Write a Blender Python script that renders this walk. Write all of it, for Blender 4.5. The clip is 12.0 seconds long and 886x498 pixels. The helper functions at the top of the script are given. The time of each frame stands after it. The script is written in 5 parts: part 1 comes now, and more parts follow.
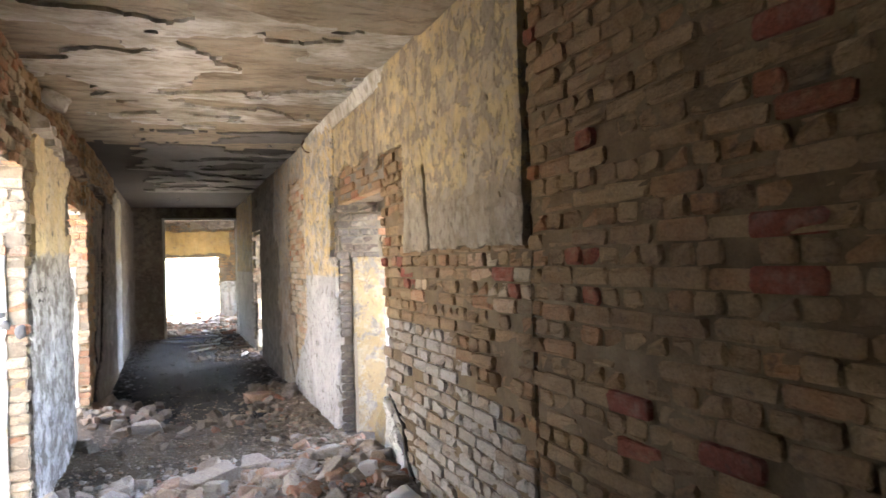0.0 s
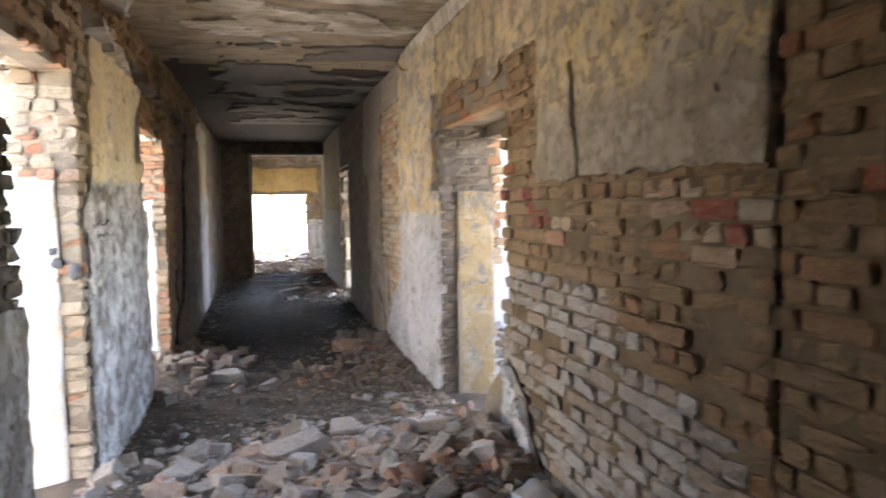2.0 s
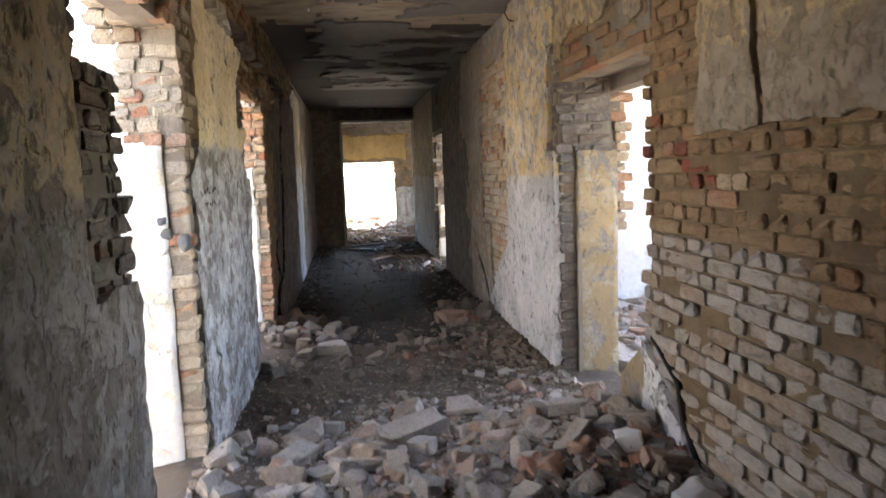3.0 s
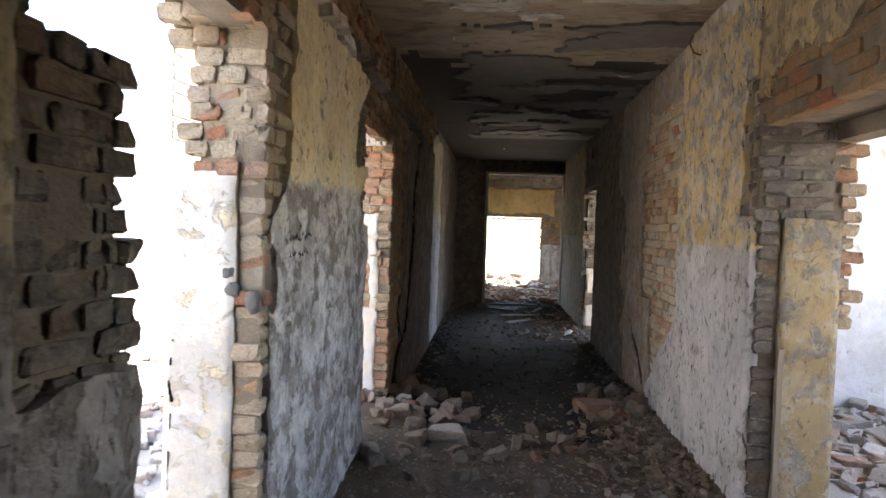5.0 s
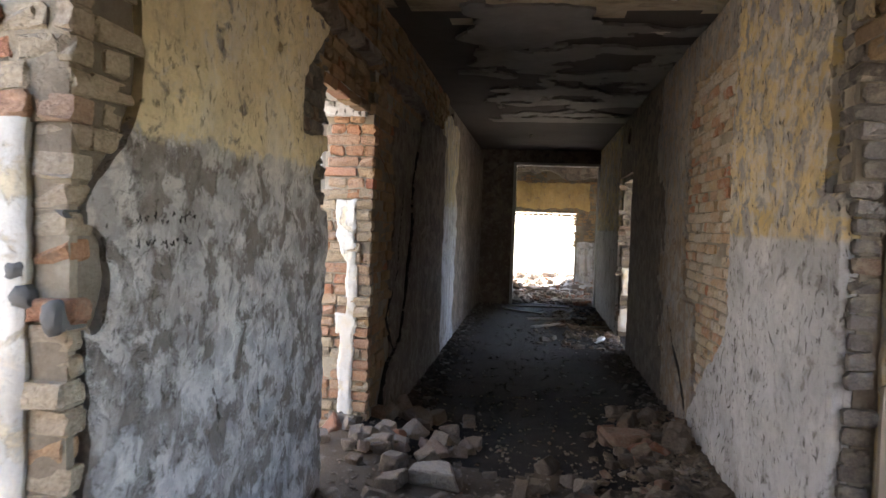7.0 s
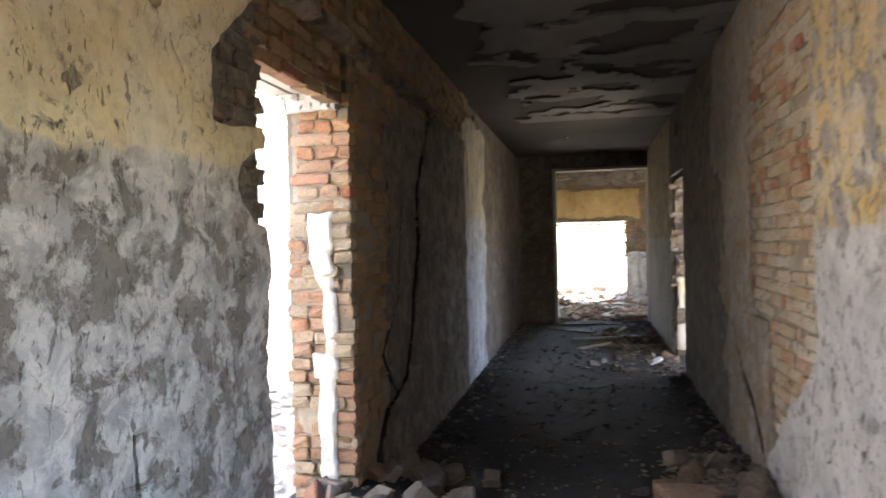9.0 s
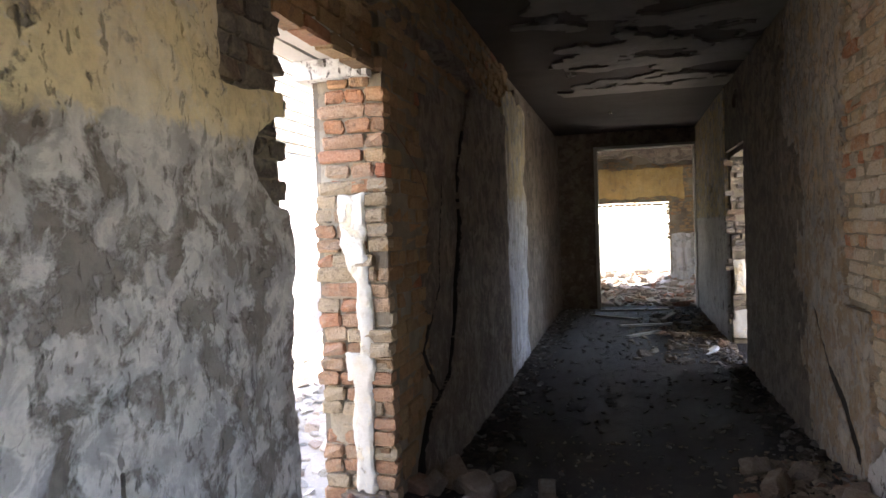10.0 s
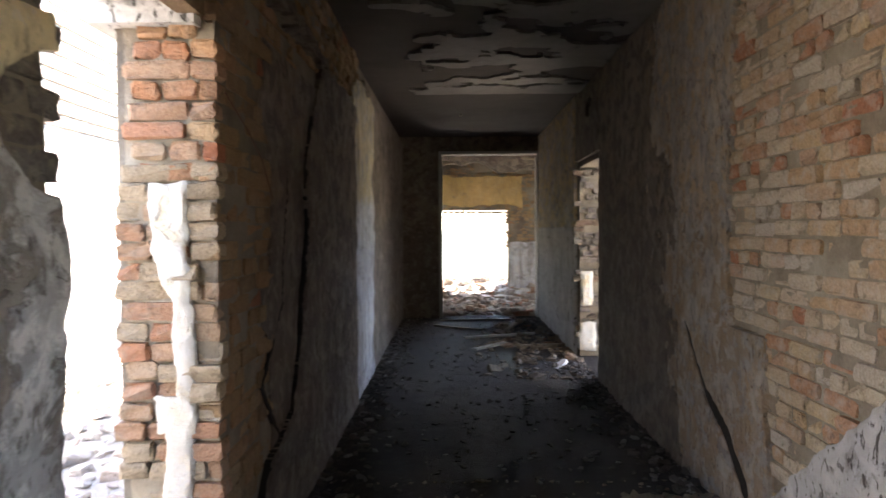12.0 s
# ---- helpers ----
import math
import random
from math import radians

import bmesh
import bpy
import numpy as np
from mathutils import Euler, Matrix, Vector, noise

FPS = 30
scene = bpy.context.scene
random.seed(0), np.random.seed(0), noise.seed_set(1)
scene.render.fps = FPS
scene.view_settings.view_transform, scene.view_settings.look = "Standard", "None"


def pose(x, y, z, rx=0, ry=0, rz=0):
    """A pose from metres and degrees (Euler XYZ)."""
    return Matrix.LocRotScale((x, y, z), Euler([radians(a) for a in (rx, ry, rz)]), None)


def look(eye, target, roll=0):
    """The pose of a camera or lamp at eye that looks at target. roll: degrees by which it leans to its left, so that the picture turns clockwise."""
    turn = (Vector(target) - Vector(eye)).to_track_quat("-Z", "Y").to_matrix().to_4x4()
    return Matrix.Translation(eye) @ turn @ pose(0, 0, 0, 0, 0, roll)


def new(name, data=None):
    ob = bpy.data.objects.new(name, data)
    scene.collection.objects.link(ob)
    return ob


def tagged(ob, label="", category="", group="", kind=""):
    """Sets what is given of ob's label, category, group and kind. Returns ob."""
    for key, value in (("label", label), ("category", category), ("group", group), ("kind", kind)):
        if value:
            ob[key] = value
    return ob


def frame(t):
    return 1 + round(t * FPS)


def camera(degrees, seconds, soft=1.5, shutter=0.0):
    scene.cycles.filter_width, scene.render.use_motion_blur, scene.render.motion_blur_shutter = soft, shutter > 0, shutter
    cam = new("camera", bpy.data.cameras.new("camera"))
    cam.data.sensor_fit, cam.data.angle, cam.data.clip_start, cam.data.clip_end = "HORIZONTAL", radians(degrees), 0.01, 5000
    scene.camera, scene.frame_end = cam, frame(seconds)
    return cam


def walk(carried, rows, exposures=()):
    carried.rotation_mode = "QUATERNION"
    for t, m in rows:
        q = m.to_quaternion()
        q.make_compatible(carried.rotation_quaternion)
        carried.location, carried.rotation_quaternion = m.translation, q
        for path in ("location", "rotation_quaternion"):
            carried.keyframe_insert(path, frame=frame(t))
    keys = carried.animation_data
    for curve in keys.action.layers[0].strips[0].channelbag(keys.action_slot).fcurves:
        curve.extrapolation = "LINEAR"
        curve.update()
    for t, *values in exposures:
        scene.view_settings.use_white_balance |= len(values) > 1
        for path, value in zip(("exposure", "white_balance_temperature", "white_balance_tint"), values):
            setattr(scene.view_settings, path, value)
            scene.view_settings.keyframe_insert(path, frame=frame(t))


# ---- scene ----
cam = camera(64.8, 12.0, 1.5, 0.5)
PATH = [
    (0, (0.531, 0.121, 1.737), (1.25, 1.987, 1.768), -1.7),
    (0.5, (0.604, 0.313, 1.735), (1.23, 2.212, 1.77), -2.2),
    (1, (0.539, 0.606, 1.716), (1.156, 2.509, 1.701), -2.5),
    (1.5, (0.532, 0.879, 1.676), (1.147, 2.779, 1.559), -0.2),
    (2, (0.612, 1.227, 1.689), (1.102, 3.162, 1.559), -0.9),
    (2.5, (0.53, 1.435, 1.664), (0.789, 3.399, 1.386), -2.6),
    (3, (0.441, 1.693, 1.661), (0.698, 3.664, 1.443), -2.0),
    (3.5, (0.412, 2.016, 1.664), (0.478, 4.014, 1.6), -1.2),
    (3.7, (0.436, 2.155, 1.666), (0.32, 4.152, 1.669), 0.6),
    (5.3, (0.619, 2.942, 1.672), (0.455, 4.934, 1.602), 2.4),
    (5.5, (0.703, 3.069, 1.66), (0.472, 5.055, 1.623), 1.9),
    (6, (0.739, 3.382, 1.648), (0.331, 5.34, 1.595), 2.8),
    (6.5, (0.774, 3.702, 1.629), (0.503, 5.683, 1.585), 2.5),
    (6.7, (0.778, 3.799, 1.617), (0.526, 5.782, 1.538), 2.2),
    (8.3, (0.923, 4.584, 1.602), (0.535, 6.546, 1.624), 0.2),
    (8.5, (0.917, 4.678, 1.591), (0.574, 6.649, 1.594), -0.5),
    (9, (0.984, 4.993, 1.572), (0.567, 6.949, 1.557), -1.3),
    (9.5, (0.985, 5.21, 1.58), (0.37, 7.111, 1.498), -1.8),
    (10, (0.795, 5.462, 1.576), (0.289, 7.396, 1.517), -2.0),
    (10.5, (0.65, 5.624, 1.609), (0.198, 7.571, 1.561), -3.0),
    (11, (0.595, 5.837, 1.612), (0.138, 7.784, 1.625), -3.6),
    (11.5, (0.613, 5.983, 1.629), (0.348, 7.964, 1.566), 0.1),
    (12, (0.52, 6.178, 1.585), (0.491, 8.177, 1.528), -0.3),
]
walk(cam, [(t, look(eye, target, roll)) for t, eye, target, roll in PATH],
     exposures=[(0, 5.44, 6560, 15), (1.5, 5.0, 6560, 15), (3.0, 4.4, 6560, 15), (5.5, 3.78, 6560, 15), (6.6, 3.68, 6560, 15), (7.5, 4.15, 6560, 15), (8.5, 4.5, 6560, 15), (9.0, 4.4, 6560, 15), (9.6, 4.1, 6560, 16), (10.5, 3.93, 6560, 16), (11.5, 3.86, 6560, 16), (12, 4.15, 6560, 16)])

# ---- light ----
world = bpy.data.worlds.new("sky")
world.use_nodes = True
scene.world = world
SUN_TO = Vector((0.38, 0.45, 0.81)).normalized()
sky = world.node_tree.nodes.new("ShaderNodeTexSky")
sky.sky_type = "NISHITA"
sky.sun_disc = False
sky.sun_elevation = math.asin(SUN_TO.z)
sky.sun_rotation = math.atan2(SUN_TO.x, SUN_TO.y)
world.node_tree.nodes["Background"].inputs[1].default_value = 0.15
world.node_tree.links.new(sky.outputs[0], world.node_tree.nodes["Background"].inputs[0])
sun_data = bpy.data.lights.new("sun", "SUN")
sun_data.energy, sun_data.angle, sun_data.color = 4.5, radians(0.5), (1.0, 0.95, 0.87)
sun = new("sun", sun_data)
sun.matrix_world = look(SUN_TO * 30, (0, 0, 0))

# ---- plan, in metres ----
XR, XL = 2.05, -0.43          # corridor faces
XF = -0.385                   # west face past the second opening
TH = 0.41                     # wall thickness
TOP = 3.22                    # ceiling
Y0, Y1 = -4.0, 18.6           # corridor ends
COURSE = 0.077


# ---- materials ----
def material(name):
    m = bpy.data.materials.new(name)
    m.use_nodes = True
    nt = m.node_tree
    b = nt.nodes["Principled BSDF"]
    b.inputs["Roughness"].default_value = 0.9
    b.inputs["Specular IOR Level"].default_value = 0.25
    return m, nt, b


def node(nt, kind, **sets):
    n = nt.nodes.new(kind)
    for key, value in sets.items():
        n.inputs[key.replace("_", " ")].default_value = value
    return n


def coords(nt, scale=(1, 1, 1)):
    c = nt.nodes.new("ShaderNodeTexCoord")
    mp = nt.nodes.new("ShaderNodeMapping")
    mp.inputs["Scale"].default_value = scale
    nt.links.new(c.outputs["Object"], mp.inputs[0])
    return mp.outputs[0]


def noise_tex(nt, vec, scale, detail=5, rough=0.6, distort=0.0):
    n = node(nt, "ShaderNodeTexNoise", Scale=scale, Detail=detail, Roughness=rough, Distortion=distort)
    nt.links.new(vec, n.inputs["Vector"])
    return n.outputs[0]


def ramp(nt, fac, stops):
    r = nt.nodes.new("ShaderNodeValToRGB")
    els = r.color_ramp.elements
    while len(els) < len(stops):
        els.new(0.5)
    for e, (p, c) in zip(els, stops):
        e.position = p
        e.color = (*c, 1) if len(c) == 3 else c
    nt.links.new(fac, r.inputs[0])
    return r.outputs[0]


def step(nt, fac, lo, hi):
    return ramp(nt, fac, [(lo, (0, 0, 0)), (hi, (1, 1, 1))])


def mix(nt, fac, a, b, mode="MIX"):
    m = nt.nodes.new("ShaderNodeMix")
    m.data_type, m.blend_type = "RGBA", mode
    for sock, val in ((m.inputs[0], fac), (m.inputs[6], a), (m.inputs[7], b)):
        if hasattr(val, "links"):
            nt.links.new(val, sock)
        elif isinstance(val, tuple):
            sock.default_value = (*val, 1)
        else:
            sock.default_value = val
    return m.outputs[2]


def calc(nt, op, a, b):
    m = nt.nodes.new("ShaderNodeMath")
    m.operation = op
    for sock, val in ((m.inputs[0], a), (m.inputs[1], b)):
        if hasattr(val, "links"):
            nt.links.new(val, sock)
        else:
            sock.default_value = val
    return m.outputs[0]


def bump(nt, b, height, strength, dist=0.01):
    n = node(nt, "ShaderNodeBump", Strength=strength, Distance=dist)
    nt.links.new(height, n.inputs["Height"])
    nt.links.new(n.outputs[0], b.inputs["Normal"])


def brick_mat(name, stops, joined, smear=0.5, wash=(0.34, 0.285, 0.21)):
    m, nt, b = material(name)
    if joined:
        rnd = nt.nodes.new("ShaderNodeNewGeometry").outputs["Random Per Island"]
    else:
        rnd = nt.nodes.new("ShaderNodeObjectInfo").outputs["Random"]
    base = ramp(nt, rnd, stops)
    # world-placed grain: pieces keep their own coordinates, shifted by their random number
    vec = coords(nt)
    off = nt.nodes.new("ShaderNodeVectorMath")
    off.operation = "MULTIPLY_ADD"
    nt.links.new(rnd, off.inputs[0])
    off.inputs[1].default_value = (37, 91, 53)
    nt.links.new(vec, off.inputs[2])
    v = off.outputs[0]
    grain = noise_tex(nt, v, 90, 4, 0.7)
    mid = noise_tex(nt, v, 14, 5, 0.65)
    col = mix(nt, calc(nt, "MULTIPLY", step(nt, grain, 0.35, 0.7), 0.6), base, (0.35, 0.3, 0.25), "MULTIPLY")
    col = mix(nt, calc(nt, "MULTIPLY", step(nt, mid, 0.48, 0.66), smear), col, wash)
    col = mix(nt, calc(nt, "MULTIPLY", step(nt, noise_tex(nt, v, 22, 3), 0.58, 0.7), 0.45), col, (0.10, 0.075, 0.055))
    nt.links.new(col, b.inputs["Base Color"])
    bump(nt, b, calc(nt, "ADD", grain, calc(nt, "MULTIPLY", mid, 2.0)), 1.0, 0.012)
    return m


TAN = [(0.0, (0.25, 0.16, 0.085)), (0.2, (0.31, 0.21, 0.112)), (0.4, (0.215, 0.145, 0.085)), (0.55, (0.285, 0.18, 0.097)), (0.7, (0.34, 0.24, 0.135)),
       (0.82, (0.28, 0.17, 0.09)), (0.95, (0.33, 0.19, 0.10)), (0.985, (0.30, 0.12, 0.065)), (1.0, (0.25, 0.08, 0.05))]
PALER = [(0.0, (0.37, 0.315, 0.25)), (0.3, (0.44, 0.395, 0.34)), (0.5, (0.33, 0.25, 0.175)), (0.75, (0.47, 0.43, 0.38)), (1.0, (0.36, 0.26, 0.17))]
PATCH = [(0.0, (0.54, 0.40, 0.25)), (0.2, (0.62, 0.52, 0.39)), (0.4, (0.55, 0.36, 0.21)), (0.55, (0.60, 0.46, 0.28)), (0.75, (0.56, 0.49, 0.40)),
         (0.88, (0.54, 0.32, 0.19)), (1.0, (0.46, 0.2, 0.115))]
CREAM = [(0.0, (0.46, 0.38, 0.27)), (0.35, (0.50, 0.42, 0.31)), (0.6, (0.42, 0.33, 0.23)), (0.8, (0.5, 0.43, 0.33)),
         (0.93, (0.42, 0.26, 0.17)), (1.0, (0.42, 0.19, 0.11))]
RED = [(0.0, (0.42, 0.33, 0.22)), (0.35, (0.45, 0.36, 0.25)), (0.5, (0.42, 0.27, 0.17)),
       (0.7, (0.40, 0.21, 0.125)), (0.85, (0.46, 0.35, 0.23)), (1.0, (0.42, 0.19, 0.105))]
GREY = [(0.0, (0.13, 0.115, 0.10)), (0.5, (0.18, 0.155, 0.135)), (0.8, (0.12, 0.105, 0.09)), (1.0, (0.2, 0.135, 0.095))]
JOINED = {}


def brick_pair(name, stops, smear=0.5, wash=(0.34, 0.285, 0.21)):
    """The same brick for single pieces and for joined ones."""
    one, many = brick_mat(name, stops, False, smear, wash), brick_mat(name + "_joined", stops, True, smear, wash)
    JOINED[one.name] = many
    return one, many


BRICK_TAN, BRICK_TAN_J = brick_pair("tan_brick", TAN, 0.35, (0.33, 0.235, 0.135))
BRICK_PALER = brick_pair("paler_brick", PALER, 0.5, (0.42, 0.38, 0.33))[0]
BRICK_PATCH = brick_pair("washed_brick", PATCH, 0.55, (0.52, 0.47, 0.39))[0]
BRICK_RED = brick_pair("orange_brick", RED, 0.45)[0]
BRICK_CREAM = brick_mat("cream_brick", CREAM, False, 0.4)
BRICK_ORANGE = brick_mat("crumbled_orange_brick", [(0.0, (0.46, 0.20, 0.10)), (0.3, (0.50, 0.35, 0.2)), (0.55, (0.42, 0.17, 0.09)), (0.8, (0.48, 0.37, 0.25)), (1.0, (0.45, 0.16, 0.08))], False, 0.3)
BRICK_DEEP = brick_mat("deep_red_brick", [(0.0, (0.27, 0.085, 0.055)), (1.0, (0.22, 0.07, 0.045))], False, 0.3)
BRICK_GREY, BRICK_GREY_J = brick_mat("grey_brick", GREY, False), brick_mat("grey_brick_joined", GREY, True)


def mortar_mat(name="old_mortar", tint=(1.0, 1.0, 1.0)):
    m, nt, b = material(name)
    v = coords(nt)
    a, g = noise_tex(nt, v, 3, 6, 0.65), noise_tex(nt, v, 70, 4, 0.7)
    col = ramp(nt, a, [(0.3, (0.15 * tint[0], 0.12 * tint[1], 0.09 * tint[2])), (0.5, (0.24 * tint[0], 0.2 * tint[1], 0.15 * tint[2])),
                       (0.7, (0.33 * tint[0], 0.29 * tint[1], 0.23 * tint[2]))])
    col = mix(nt, calc(nt, "MULTIPLY", g, 0.5), col, (0.1, 0.08, 0.06), "MULTIPLY")
    nt.links.new(col, b.inputs["Base Color"])
    bump(nt, b, calc(nt, "ADD", a, g), 0.9, 0.012)
    return m


def plaster_mat(name, upper, lower, line=1.62, bare=(0.27, 0.255, 0.235), cover_up=0.5, cover_low=0.5,
                fuzzy=0.12, under=(0.42, 0.40, 0.37), pocks=0.5, streak=0.4, crackle=0.6, relief=1.0):
    """Old lime plaster: a painted upper field and a painted dado, both flaking down to bare render."""
    m, nt, b = material(name)
    v = coords(nt)
    sep = nt.nodes.new("ShaderNodeSeparateXYZ")
    nt.links.new(v, sep.inputs[0])

    def moved(k, src=None):
        o = nt.nodes.new("ShaderNodeVectorMath")
        o.inputs[1].default_value = (7.3 * k, 3.1 * k, 5.7 * k)
        nt.links.new(src or v, o.inputs[0])
        return o.outputs[0]

    def scaled(c, k):
        return tuple(min(0.85, x * k) for x in c)
    big, fine = noise_tex(nt, v, 1.5, 8, 0.65), noise_tex(nt, v, 70, 5, 0.75)
    med = noise_tex(nt, moved(1), 5.0, 10, 0.68)
    loss = noise_tex(nt, moved(2), 6.5, 14, 0.66, 0.3)
    flake = noise_tex(nt, moved(3), 8.0, 12, 0.70, 0.4)
    cloud = noise_tex(nt, moved(4), 2.6, 10, 0.68)
    mott = noise_tex(nt, moved(5), 16.0, 8, 0.7, 0.3)
    wob = calc(nt, "MULTIPLY", calc(nt, "SUBTRACT", loss, 0.5), fuzzy * 4)
    up = step(nt, calc(nt, "ADD", calc(nt, "SUBTRACT", sep.outputs[2], line - 0.5), wob), 0.485, 0.515)
    tone_u = mix(nt, step(nt, big, 0.36, 0.64), scaled(upper, 0.9), tuple(min(0.85, c * 1.15 + 0.05) for c in upper))
    tone_l = mix(nt, step(nt, big, 0.36, 0.64), scaled(lower, 1.08), scaled(lower, 0.78))
    bare_u, bare_l = step(nt, loss, cover_up - 0.01, cover_up + 0.05), step(nt, loss, cover_low - 0.01, cover_low + 0.05)
    pale_u = calc(nt, "MULTIPLY", step(nt, flake, cover_up - 0.04, cover_up + 0.05), 0.7)
    pale_l = calc(nt, "MULTIPLY", step(nt, flake, cover_low - 0.03, cover_low + 0.03), 0.8)
    deep = ramp(nt, mott, [(0.32, scaled(bare, 0.62)), (0.52, bare), (0.68, scaled(bare, 1.3))])
    cu = mix(nt, bare_u, mix(nt, pale_u, tone_u, under), deep)
    cl = mix(nt, bare_l, mix(nt, pale_l, tone_l, under), deep)
    col = mix(nt, up, cl, cu)
    col = mix(nt, calc(nt, "MULTIPLY", step(nt, cloud, 0.42, 0.66), 0.3), col, mix(nt, 0.4, bare, under), "MIX")
    col = mix(nt, calc(nt, "MULTIPLY", step(nt, mott, 0.48, 0.66), 0.3), col, scaled(bare, 0.75))
    stain = noise_tex(nt, moved(8), 1.1, 10, 0.7, 0.6)
    col = mix(nt, calc(nt, "MULTIPLY", step(nt, stain, 0.5, 0.7), 0.45), col, scaled(bare, 0.75))
    col = mix(nt, calc(nt, "MULTIPLY", step(nt, noise_tex(nt, moved(9), 2.0, 12, 0.72, 0.4), 0.53, 0.66), 0.5), col, scaled(under, 1.2))
    # rain streaks and grime
    vs = coords(nt, (6, 6, 0.7))
    col = mix(nt, calc(nt, "MULTIPLY", step(nt, noise_tex(nt, vs, 1.5, 7, 0.65), 0.48, 0.75), streak), col, (0.14, 0.115, 0.09))
    # curled flakes and chips, longer than wide
    vp = coords(nt, (1, 1, 0.45))
    chips = noise_tex(nt, moved(6, vp), 30, 4, 0.6, 0.5)
    chip = calc(nt, "MULTIPLY", step(nt, chips, 0.59, 0.63), step(nt, cloud, 0.36, 0.52))
    col = mix(nt, calc(nt, "MULTIPLY", chip, pocks), col, (0.085, 0.07, 0.058))
    # craquelure, in fields
    warp = nt.nodes.new("ShaderNodeTexNoise")
    warp.inputs["Scale"].default_value, warp.inputs["Detail"].default_value = 9.0, 4.0
    nt.links.new(v, warp.inputs["Vector"])
    bent = nt.nodes.new("ShaderNodeVectorMath")
    bent.operation = "MULTIPLY_ADD"
    bent.inputs[1].default_value = (0.16, 0.16, 0.16)
    nt.links.new(warp.outputs[1], bent.inputs[0])
    nt.links.new(v, bent.inputs[2])
    vor = nt.nodes.new("ShaderNodeTexVoronoi")
    vor.feature = "DISTANCE_TO_EDGE"
    vor.inputs["Scale"].default_value = 15.0
    nt.links.new(bent.outputs[0], vor.inputs["Vector"])
    line_c = calc(nt, "MULTIPLY", step(nt, calc(nt, "SUBTRACT", 1.0, vor.outputs["Distance"]), 0.965, 0.995),
                  step(nt, noise_tex(nt, moved(7), 2.4, 4, 0.6), 0.56, 0.64))
    line_c = calc(nt, "MULTIPLY", line_c, step(nt, mott, 0.42, 0.56))
    col = mix(nt, calc(nt, "MULTIPLY", line_c, crackle), col, (0.06, 0.05, 0.042))
    col = mix(nt, calc(nt, "MULTIPLY", fine, 0.3), col, (0.4, 0.36, 0.32), "MULTIPLY")
    nt.links.new(col, b.inputs["Base Color"])
    edge = calc(nt, "ADD", calc(nt, "MULTIPLY", mix(nt, up, bare_l, bare_u), -0.7), calc(nt, "MULTIPLY", fine, 0.45))
    edge = calc(nt, "ADD", edge, calc(nt, "MULTIPLY", chip, -1.0 * pocks))
    edge = calc(nt, "ADD", edge, calc(nt, "MULTIPLY", line_c, -0.8 * crackle))
    edge = calc(nt, "ADD", edge, calc(nt, "ADD", calc(nt, "MULTIPLY", med, 1.0), calc(nt, "MULTIPLY", mott, 0.9)))
    bump(nt, b, edge, 0.9, 0.009 * relief)
    return m


MORTAR = mortar_mat()
MORTAR_OCHRE = mortar_mat("ochre_lime_mortar", (0.85, 0.72, 0.52))
MORTAR_PALE = mortar_mat("pale_lime_mortar", (1.55, 1.55, 1.5))
PL_SHEET = plaster_mat("ochre_flaking_plaster", (0.50, 0.365, 0.165), (0.32, 0.265, 0.19), 2.12, (0.28, 0.225, 0.155), 0.51, 0.5,
                       0.3, (0.36, 0.31, 0.24), 0.6, 0.35)
PL_EAST = plaster_mat("grey_and_ochre_plaster", (0.60, 0.43, 0.18), (0.60, 0.575, 0.55), 1.60, (0.34, 0.31, 0.28), 0.52, 0.58, 0.02,
                      (0.54, 0.51, 0.47), 0.9, 0.25)
PL_PIER = plaster_mat("cream_and_bluegrey_plaster", (0.73, 0.58, 0.34), (0.46, 0.432, 0.41), 1.87, (0.22, 0.19, 0.163), 0.60, 0.505,
                      0.07, (0.66, 0.62, 0.57), 0.6, 0.1, 0.6)
PL_WHITE = plaster_mat("white_reveal_plaster", (0.68, 0.66, 0.6), (0.68, 0.67, 0.63), 1.2, (0.68, 0.58, 0.4), 0.56, 0.56,
                       0.3, (0.74, 0.68, 0.56), 0.0, 0.03, 0.3)
PL_JAMB = plaster_mat("ochre_reveal_plaster", (0.35, 0.25, 0.115), (0.34, 0.245, 0.115), 1.0, (0.24, 0.215, 0.185), 0.53, 0.54,
                      0.2, (0.42, 0.38, 0.3), 0.4, 0.2)
PL_OCHRE = plaster_mat("deep_ochre_paint", (0.46, 0.3, 0.1), (0.46, 0.3, 0.1), 1.0, (0.34, 0.25, 0.14), 0.6, 0.6, 0.2, (0.5, 0.37, 0.18), 0.2, 0.3, 0.2)
PL_STRIP = plaster_mat("pale_blue_plaster", (0.58, 0.48, 0.28), (0.58, 0.60, 0.65), 1.85, (0.36, 0.36, 0.37), 0.56, 0.53,
                       0.1, (0.55, 0.53, 0.5), 0.4, 0.85)
PL_BROWN = plaster_mat("brown_undercoat_plaster", (0.38, 0.26, 0.145), (0.34, 0.24, 0.145), 1.6, (0.33, 0.30, 0.265), 0.49, 0.53,
                       0.4, (0.45, 0.4, 0.34), 0.6, 0.45)
PL_FOOT = plaster_mat("rough_white_render", (0.7, 0.68, 0.64), (0.72, 0.7, 0.67), 0.4, (0.36, 0.33, 0.29), 0.55, 0.55, 0.3, (0.64, 0.62, 0.58), 0.9, 0.1, 0.5, 2.0)
